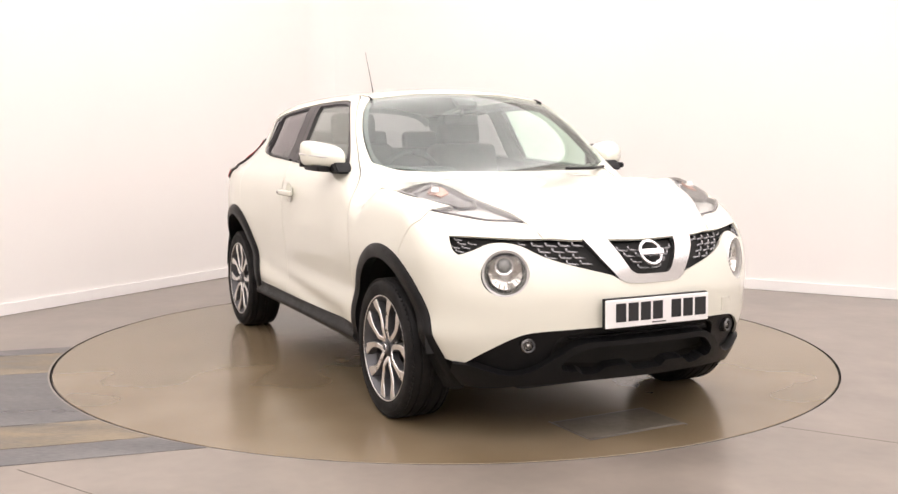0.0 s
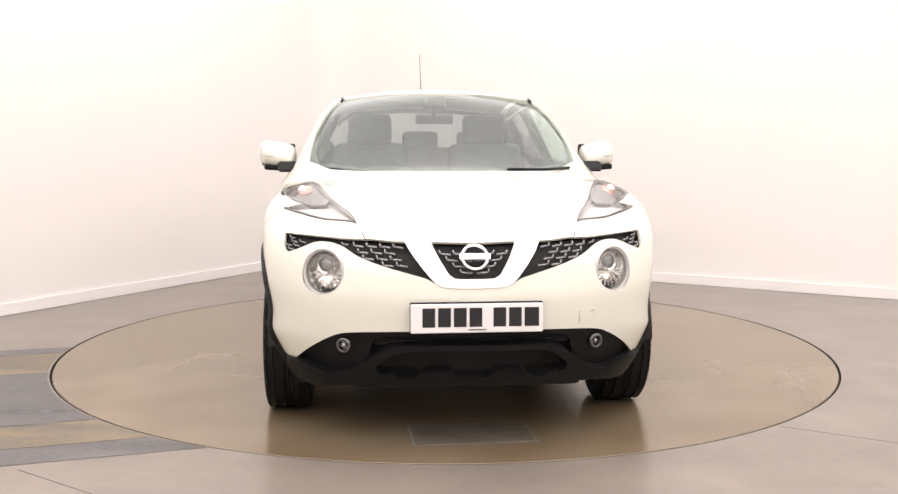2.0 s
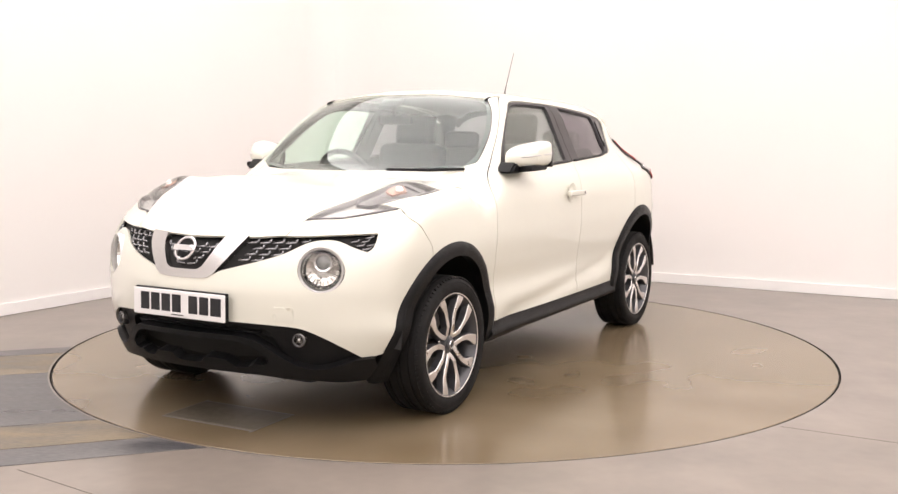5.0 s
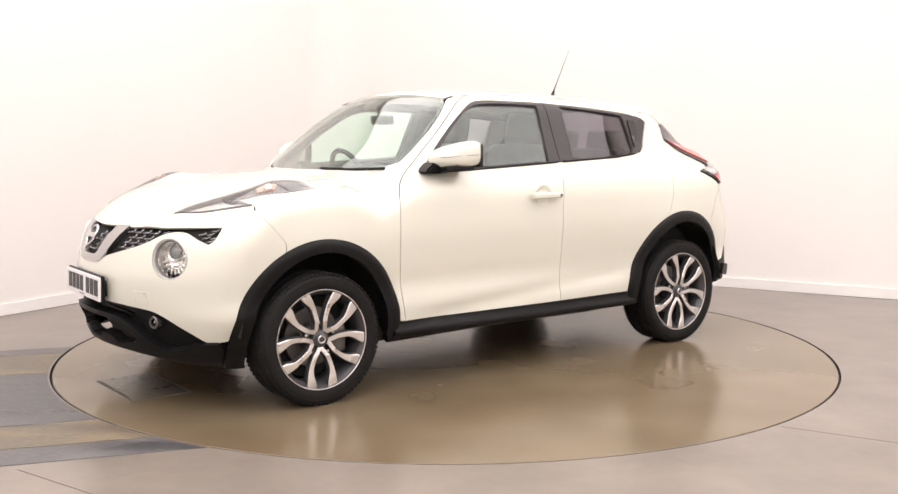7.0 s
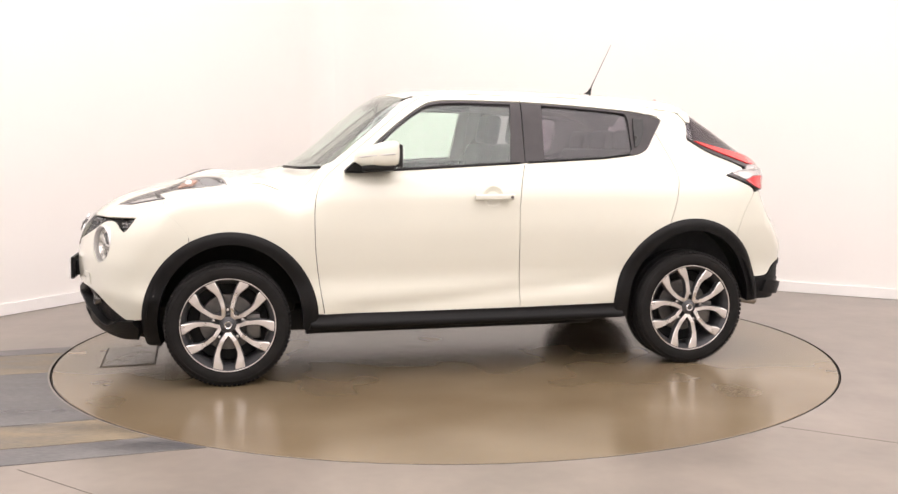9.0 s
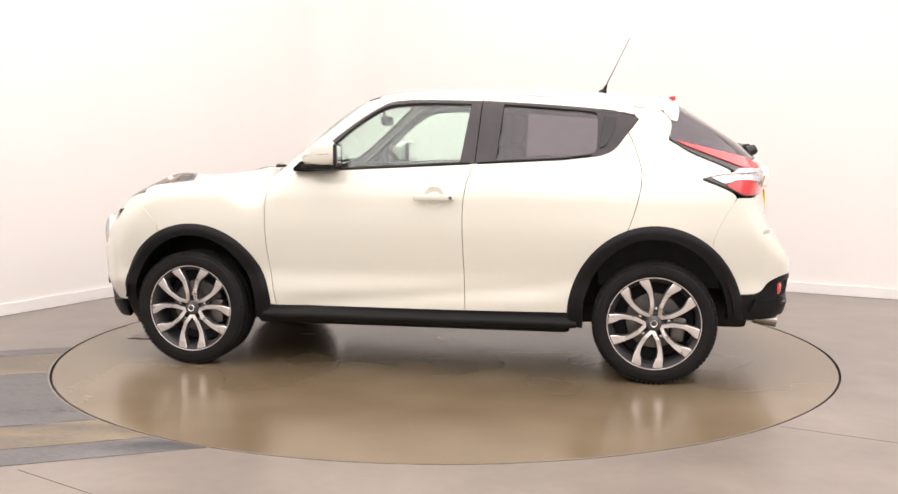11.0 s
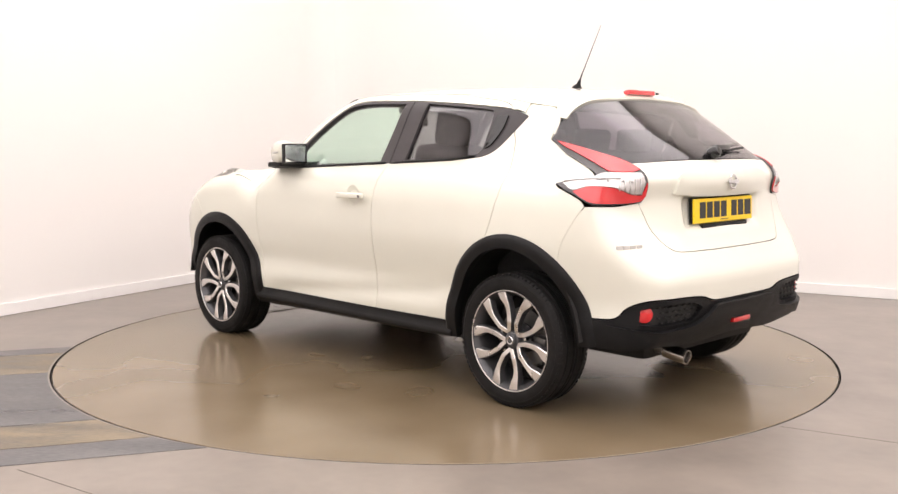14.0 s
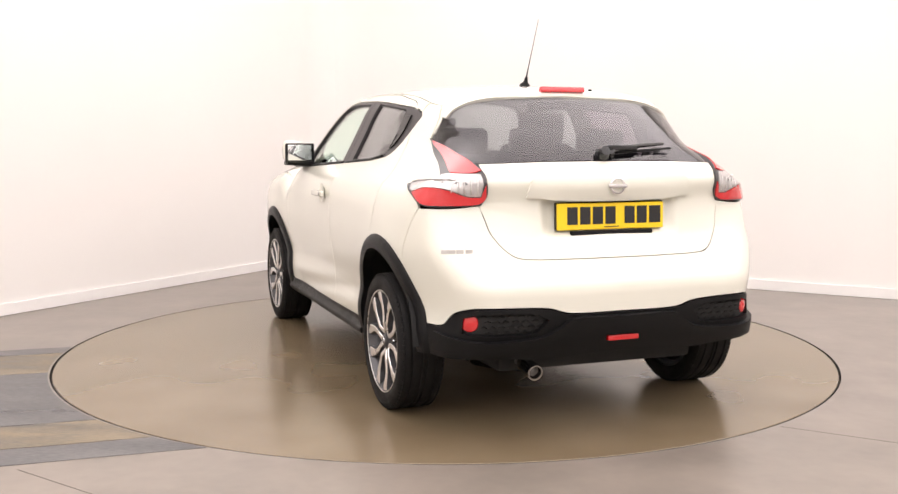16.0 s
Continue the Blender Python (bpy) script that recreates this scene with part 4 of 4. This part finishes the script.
pair("round_reflector", lathe([(0, .014), (.020, .012), (.036, .006), (.041, -.006), (.041, -.03)], 28, Matrix.Translation(skin([flat([(-1.84, .675, .494)], "stern")[0]], "stern", -.016)[0][0]) @ Vector((-.80, .60, 0)).to_track_quat("Z", "Y").to_matrix().to_4x4()), DEEP_RED, rear_lower, "round red reflector")
part("rear_fog_lamp", box((.03, .15, .024), (-1.910, -.005, .404), .006, 2), DEEP_RED, rear_lower, "small red fog lamp")
for k in range(7):
    for j in range(4):
        u = .33 + k * .042 + (j % 2) * .02
        q, nn = skin([flat([(-1.85, u, .455 + j * .024)], "stern")[0]], "stern", -.010)
        pair("mesh_link", tube([(q[0][0], q[0][1] - .014, q[0][2] - .007), tuple(q[0]), (q[0][0], q[0][1] + .014, q[0][2] - .007)], .003, 5), TRIM, pocket)
STEEL_TIP = material("exhaust_steel", (.42, .40, .38), .22, 1.0)
part("exhaust_pipe", tube([(-1.45, .36, .26), (-1.6, .375, .285), (-1.72, .39, .293), (-1.86, .392, .275)], .024, 16), STEEL, car, "steel exhaust tail pipe")
part("exhaust_mouth", lathe([(.030, 0), (.034, .004), (.034, .12), (.028, .12), (.028, .004)], 24, pose(-1.76, .39, .288, 0, -99, 0), True), STEEL_TIP, car, "bright exhaust tip")
mast = part("aerial", tube([(-.925, 0, 1.525), (-.945, 0, 1.58), (-.96, 0, 1.61), (-1.068, 0, 1.832)], .004, 8, (.005, .0012)), TRIM, car, "thin black roof aerial")
part("aerial_base", lathe([(.030, -.008), (.026, .004), (.012, .018), (.007, .045), (0, .046)], 20, pose(-.920, 0, 1.518, 0, -22, 0)), TRIM, mast)

# ---- side windows ----
frames = [GLOSS_BLACK, LINING]
OPEN_F = [(.555, 1.092), (.545, 1.165), (.43, 1.282), (.30, 1.383), (.20, 1.432), (.03, 1.444), (-.243, 1.438), (-.205, 1.128)]
OPEN_R = [(-.418, 1.434), (-.60, 1.420), (-.895, 1.392), (-.915, 1.37), (-.915, 1.195), (-.88, 1.165), (-.752, 1.153), (-.395, 1.138)]
FRAME_F = [(.648, 1.093), (.646, 1.078), (.60, 1.078), (.395, 1.088), (-.255, 1.120), (-.284, 1.123), (-.300, 1.449), (.045, 1.456), (.18, 1.449), (.25, 1.424), (.371, 1.344), (.502, 1.239), (.60, 1.150)]
FRAME_R = [(-.286, 1.123), (-.752, 1.146), (-.90, 1.160), (-.96, 1.173), (-1.01, 1.203), (-1.07, 1.282), (-1.122, 1.352), (-1.116, 1.362), (-1.04, 1.386), (-.94, 1.401), (-.60, 1.430), (-.304, 1.449)]
pair("window_frame", sheet(xz(*FRAME_F), "side", lift=-.004, thick=.03, gap=.001, holes=[xz(*OPEN_F)]), [PILLAR, LINING], doors, "black window frame")
pair("window_frame", sheet(xz(*FRAME_R), "side", lift=-.004, thick=.03, gap=.001, holes=[xz(*OPEN_R)]), [PILLAR, LINING], rear_doors, "black window frame")
glazing = pair("window", sheet(xz(*OPEN_F), "side", lift=-.014, thick=.004, gap=-.006), [FRONT_GLASS, FRONT_GLASS], doors, "clear green-tinted window")
glazing += pair("window", sheet(xz(*OPEN_R), "side", lift=-.014, thick=.004, gap=-.006), [PRIVACY, PRIVACY], rear_doors, "dark tinted rear window")
for o in glazing + (windscreen, rear_screen):
    o.visible_shadow = False
pair("hidden_handle", sheet(xz((-.945, 1.36), (-.93, 1.20), (-.96, 1.215), (-1.0, 1.29), (-1.01, 1.36)), "side", lift=.004, thick=.02, gap=0), [GLOSS_BLACK, TRIM], rear_doors, "black hidden door handle")
# waist seals
for name, pts, owner in (("waist_seal", [(.63, 1.077), (.395, 1.088), (-.255, 1.120)], doors), ("waist_seal", [(-.30, 1.122), (-.752, 1.145), (-.89, 1.165)], rear_doors)):
    line = [p for a, b in zip(pts, pts[1:]) for p in xz(*np.linspace(a, b, 12))]
    pair(name, tube([(x, y + .002, z) for x, y, z in line], .0065, 6), TRIM, owner)


def door_handle():
    bm = box((.215, .028, .032), (-.088, .890, .944), .012, 3)
    grips = pair("door_handle", bm, PAINT, doors, "white pull handle")
    pair("handle_cup", lathe([(0, -.012), (.03, -.010), (.05, .0015), (.055, .003)], 24, pose(-.085, .862, .946, -90, 0, 0)), PAINT, grips)
    pair("lock", lathe([(0, .003), (.008, .002), (.009, 0)], 12, pose(-.178, .905, .944, -90, 0, 0)), STEEL, grips)


door_handle()


def wing_mirror():
    bm = bmesh.new()
    bmesh.ops.create_cube(bm, size=1)
    bmesh.ops.subdivide_edges(bm, edges=bm.edges[:], cuts=5, use_grid_fill=True)
    for v in bm.verts:
        x, y, z = v.co * 2
        r = (abs(x) ** 4 + abs(y) ** 4 + abs(z) ** 4) ** .25
        x, y, z = x / r, y / r, z / r
        d = (.128 - .045 * max(0, z) ** 2 - .03 * max(0, y)) if x > 0 else .06
        v.co = (.50 + x * d - .03 * y, .872 + y * (.100 - .012 * max(0, x)), 1.163 + z * (.066 - .010 * max(0, x) + .004 * y) + .012 * y - .006 * x)
    smooth(bm, 60)
    shell = pair("wing_mirror", bm, PAINT, car, "white wing mirror with black foot")
    pair("foot", box((.165, .165, .030), (.525, .862, 1.096), .013, 3, (4, 2, -6)), TRIM, shell, "black lower shell")
    pair("arm", slab([(.70, 1.075), (.665, 1.112), (.63, 1.135), (.59, 1.115), (.55, 1.10), (.53, 1.082), (.60, 1.073)], -.865, -.765, pose(0, 0, 0, 90, 0, 0), .012), TRIM, shell, "black mounting arm")
    pair("mirror_glass", box((.006, .150, .094), (.420, .877, 1.163), .004, 2, (0, 0, 7)), MIRROR, shell, "mirror glass")
    pair("glass_surround", box((.020, .184, .118), (.431, .874, 1.161), .010, 3, (0, 0, 7)), GLOSS_BLACK, shell)
    groove = [(.452, .974, 1.171), (.50, .967, 1.168), (.555, .948, 1.163), (.60, .915, 1.158), (.622, .872, 1.154)]
    pair("side_repeater", tube(groove, .0045, 6), RING, shell, "slim side repeater strip")


wing_mirror()


# ---- wheels ----
def wheel():
    prof = [(.232, -.085), (.240, -.098), (.275, -.106), (.305, -.100), (.318, -.088), (.3235, -.075), (.325, -.062), (.317, -.060), (.317, -.052), (.325, -.050), (.325, -.016), (.317, -.014), (.317, -.006), (.325, -.004),
            (.325, .004), (.317, .006), (.317, .014), (.325, .016), (.325, .050), (.317, .052), (.317, .060), (.325, .062), (.3235, .075), (.318, .088), (.305, .100), (.292, .1045), (.290, .103), (.275, .106), (.252, .103), (.240, .098), (.232, .085)]
    prof = [(.232 + (r - .232) * .892, h) for r, h in prof]
    tyre = part("wheel", lathe(prof, 72), RUBBER, car, "alloy wheel with black tyre")
    bm = bmesh.new()
    for k in range(80):
        for s in (-1, 1):
            a = 2 * math.pi * k / 80
            got = bmesh.ops.create_cube(bm, size=1)
            bmesh.ops.transform(bm, matrix=pose(0, 0, 0, 0, 0, math.degrees(a)) @ pose(.3005, 0, s * .0835, 0, s * 38, 0) @ Matrix.Diagonal((.012, .016, .030, 1)), verts=got["verts"])
    part("tread", bm, RUBBER, tyre, "tread shoulder blocks")["kind"] = "stuff"
    part("rim", lathe([(.215, -.09), (.232, -.088), (.236, -.096), (.239, -.095), (.235, -.08), (.212, -.06), (.205, .03), (.215, .075), (.226, .088), (.231, .098), (.238, .1), (.2395, .095), (.234, .083)], 72), ANTHRACITE, tyre, "dark rim barrel")
    part("rim_lip", lathe([(.2295, .088), (.231, .096), (.234, .100), (.2375, .100), (.238, .095), (.232, .084)], 72, Matrix(), True), SILVER, tyre, "machined silver rim lip")
    for k in range(5):
        base = 2 * math.pi * k / 5 + math.pi / 2
        for s in (-1, 1):
            # an arm bows out from the hub to the lip
            cs = [(.040, .05, .012), (.060, .25, .0115), (.088, .385, .0115), (.118, .385, .0115), (.148, .372, .012), (.172, .335, .0155), (.194, .288, .021), (.214, .255, .0245), (.2325, .243, .0255)]
            left, right = [], []
            for r, a, w in cs:
                c = Vector((r * math.cos(base + s * a), r * math.sin(base + s * a)))
                d = Vector((-math.sin(base + s * a), math.cos(base + s * a)))
                left.append(c + d * w)
                right.append(c - d * w)
            bm = bmesh.new()
            rows = []
            for i in range(len(cs)):
                r = cs[i][0]
                zt = .088 + .010 * ((r - .12) / .1) ** 2 - .012 * max(0, (.08 - r) / .03) if r < .2 else .094
                zt = min(zt, .0955)
                L, R = left[i], right[i]
                mid = (L + R) / 2
                rows.append([bm.verts.new((*(mid + (L - mid) * 1.25), zt - .034)), bm.verts.new((*L, zt - .003)), bm.verts.new((*(mid + (L - mid) * .82), zt)),
                             bm.verts.new((*(mid + (R - mid) * .82), zt)), bm.verts.new((*R, zt - .003)), bm.verts.new((*(mid + (R - mid) * 1.25), zt - .034))])
            for a, b in zip(rows, rows[1:]):
                for j in range(5):
                    f = bm.faces.new((a[j], a[j + 1], b[j + 1], b[j]))
                    f.material_index = 0 if j in (1, 2, 3) else 1
                f = bm.faces.new((a[5], a[0], b[0], b[5]))
                f.material_index = 1
            bm.faces.new(rows[0])
            bm.faces.new(rows[-1][::-1])
            bmesh.ops.recalc_face_normals(bm, faces=bm.faces)
            part("spoke", bm, [SILVER, ANTHRACITE], tyre, "machined silver spoke with dark flanks")
        a = base + math.pi / 5
        part("wheel_nut", lathe([(0, .094), (.008, .093), (.0115, .087), (.0115, .05)], 6, pose(.076 * math.cos(a), .076 * math.sin(a), -.022)), CHROME, tyre)
    part("hub", lathe([(0, .080), (.034, .080), (.040, .076), (.048, .055), (.068, .045), (.072, .0), (0, 0)], 40), ANTHRACITE, tyre, "dark wheel centre")
    part("centre_cap", lathe([(0, .0925), (.024, .092), (.029, .089), (.030, .085)], 32), ANTHRACITE, tyre, "grey centre cap")
    part("cap_ring", lathe([(.013, .093), (.018, .0945), (.020, .092)], 28), CHROME, tyre)
    part("brake_disc", lathe([(.07, -.01), (.142, -.01), (.145, -.016), (.145, -.03), (.07, -.03)], 48), STEEL, tyre, "steel brake disc")
    part("backing", lathe([(0, -.045), (.2, -.045), (.21, -.06)], 40), DARK, tyre)
    part("caliper", box((.075, .13, .07), (-.125, .02, .0), .015, 2), STEEL, tyre)
    return tyre


first = wheel()
first.matrix_basis = pose(FRONT_HUB[0], .770, AXLE, -90, 0, 0)
for x, y, spin in ((REAR_HUB[0], .763, -8), (FRONT_HUB[0], -.770, 188), (REAR_HUB[0], -.763, 150)):
    m = pose(x, y, AXLE, -90 if y > 0 else 90, 0, 0) @ pose(0, 0, 0, 0, 0, spin)
    copy_thing(first, m)


# ---- underside and inside ----
def liner(hub):
    bm = bmesh.new()
    n, rows = 20, []
    for i in range(n + 1):
        a = radians(6 + 168 * i / n)
        rows.append([bm.verts.new((hub[0] + .40 * math.cos(a), y, hub[1] + .45 * math.sin(a))) for y in (.845, .52)])
    for a, b in zip(rows, rows[1:]):
        bm.faces.new((a[0], a[1], b[1], b[0]))
    bm.faces.new([r[1] for r in rows])
    return smooth(bm)


for hub in (FRONT_HUB, REAR_HUB):
    pair("wheel_liner", liner(hub), DARK, car, "dark wheel arch liner")
part("floorpan", merge(box((1.60, 1.12, .10), (.02, 0, .24), .03), box((1.60, 1.54, .06), (.02, 0, .31), .02), box((1.04, .98, .12), (1.32, 0, .26), .03), box((.95, .98, .12), (-1.24, 0, .30), .03)), DARK, car, "dark underbody")
part("bulkhead", box((.06, 1.40, .62), (.88, 0, .66), .02), DARK, car)
part("rear_axle", tube([(REAR_HUB[0], -.72, .30), (REAR_HUB[0], .72, .30)], .035, 12), DARK, car)
part("front_axle", tube([(FRONT_HUB[0], -.72, .30), (FRONT_HUB[0], .72, .30)], .03, 12), DARK, car)
part("engine_bay", box((.95, 1.02, .50), (1.40, 0, .55), .05), DARK, car)
for y in (.755, -.755):
    part("door_lining", box((1.52, .03, .70), (-.05, y, .71), .01), CLOTH, car, "dark door lining")
part("boot_lining", merge(box((.05, 1.2, .62), (-1.70, 0, .78), .02), box((.75, .04, .62), (-1.3, .61, .78), .02), box((.75, .04, .62), (-1.3, -.61, .78), .02), box((.42, 1.24, .02), (-1.38, 0, 1.06), .005)), CLOTH, car, "dark boot lining and shelf")
dash = part("dashboard", merge(box((.42, 1.26, .16), (.56, 0, .965), .06, 4), box((.26, .40, .10), (.52, -.36, 1.050), .04, 3), box((.20, .30, .36), (.52, 0, .86), .04, 3)), CLOTH, car, "black dashboard")
WHEEL_AT = pose(.40, -.355, 1.01, 0, -66, 0)
steer = part("steering_wheel", tube([WHEEL_AT @ Vector((.182 * math.cos(a), .182 * math.sin(a), 0)) for a in np.linspace(0, 2 * math.pi, 41)], .015, 8), CLOTH, car, "black steering wheel")
part("steering_hub", merge(lathe([(0, .02), (.055, .015), (.07, -.01), (.06, -.05)], 24, WHEEL_AT), tube([WHEEL_AT @ Vector((0, -.18, 0)), WHEEL_AT @ Vector((0, .18, 0))], .016, 8), tube([WHEEL_AT @ Vector((0, 0, 0)), WHEEL_AT @ Vector((-.18, 0, 0))], .016, 8)), CLOTH, steer)
rvm = part("rear_view_mirror", box((.03, .21, .055), (.385, -.02, 1.355), .014, 3, (0, 10, 0)), TRIM, car, "dark rear-view mirror")
part("mirror_stem", tube([(.40, -.02, 1.37), (.415, -.02, 1.47)], .010, 8), TRIM, rvm)
part("sensor_box", box((.10, .12, .03), (.435, -.02, 1.445), .01, 2, (0, 33, 0)), TRIM, rvm)


def seat(y):
    s = part("seat", box((.50, .48, .17), (.02, y, .62), .06, 4, (0, -6, 0)), CLOTH, car, "black cloth front seat")
    part("seat_back", merge(box((.15, .46, .58), (-.28, y, .93), .06, 4, (0, -14, 0))), CLOTH, s)
    part("headrest", box((.10, .27, .19), (-.375, y, 1.305), .045, 4, (0, -10, 0)), CLOTH, s)
    for d in (-.06, .06):
        part("headrest_post", tube([(-.35, y + d, 1.17), (-.372, y + d, 1.25)], .007, 8), STEEL, s)


for y in (-.36, .36):
    seat(y)
bench = part("rear_seat", merge(box((.46, 1.20, .16), (-.68, 0, .66), .05, 3, (0, -5, 0)), box((.14, 1.22, .54), (-.95, 0, .92), .05, 3, (0, -16, 0))), CLOTH, car, "black cloth rear bench")
for y in (-.38, 0, .38):
    part("headrest", box((.09, .25, .13), (-1.02, y, 1.235), .04, 3, (0, -10, 0)), CLOTH, bench)
part("front_wiper", tube([(.97, .30, 1.094), (.90, .52, 1.092), (.80, .655, 1.098)], .008, 6), TRIM, car, "black wiper arm")
part("cowl", sheet([(1.03, 0, 0), (1.0, .2, 0), (.93, .42, 0), (.88, .53, 0), (.84, .51, 0), (.88, .40, 0), (.96, .15, 0), (.97, 0, 0)], "top", lift=-.022, thick=.008, both=True, gap=0), [TRIM, TRIM], car, "black scuttle strip")
pair("roof_moulding", tube(skin([(.345, .530), (.315, .527), (.285, .524)], "top", .0)[0].tolist(), .006, 6), TRIM, car, "black roof channel strip")

OFFSET = Matrix.Translation((0, -.0836, 0))


def motions():
    """The turntable turns with the car on it."""
    turns = [(0, -63.59), (0.5, -67.10), (1, -72.60), (1.5, -78.35), (2, -84.52), (2.5, -90.27), (3, -96.43), (3.5, -102.13), (4, -108.32), (4.5, -113.99), (5, -120.14), (5.5, -126.04), (6, -131.94), (6.5, -137.84), (7, -143.73), (7.5, -149.63), (8, -155.84), (8.5, -161.59), (9, -167.74), (9.5, -173.50), (10, -179.27), (10.5, -185.03), (11, -190.79), (11.5, -196.56), (12, -202.58), (12.5, -208.22), (13, -214.31), (13.5, -219.92), (14, -225.91), (14.5, -231.63), (15, -237.63), (15.5, -243.27), (16, -249.35)]
    walk(table, [(t, pose(0, 0, 0, 0, 0, a)) for t, a in turns])
    walk(car, [(t, pose(0, 0, 0, 0, 0, a) @ OFFSET) for t, a in turns])


motions()
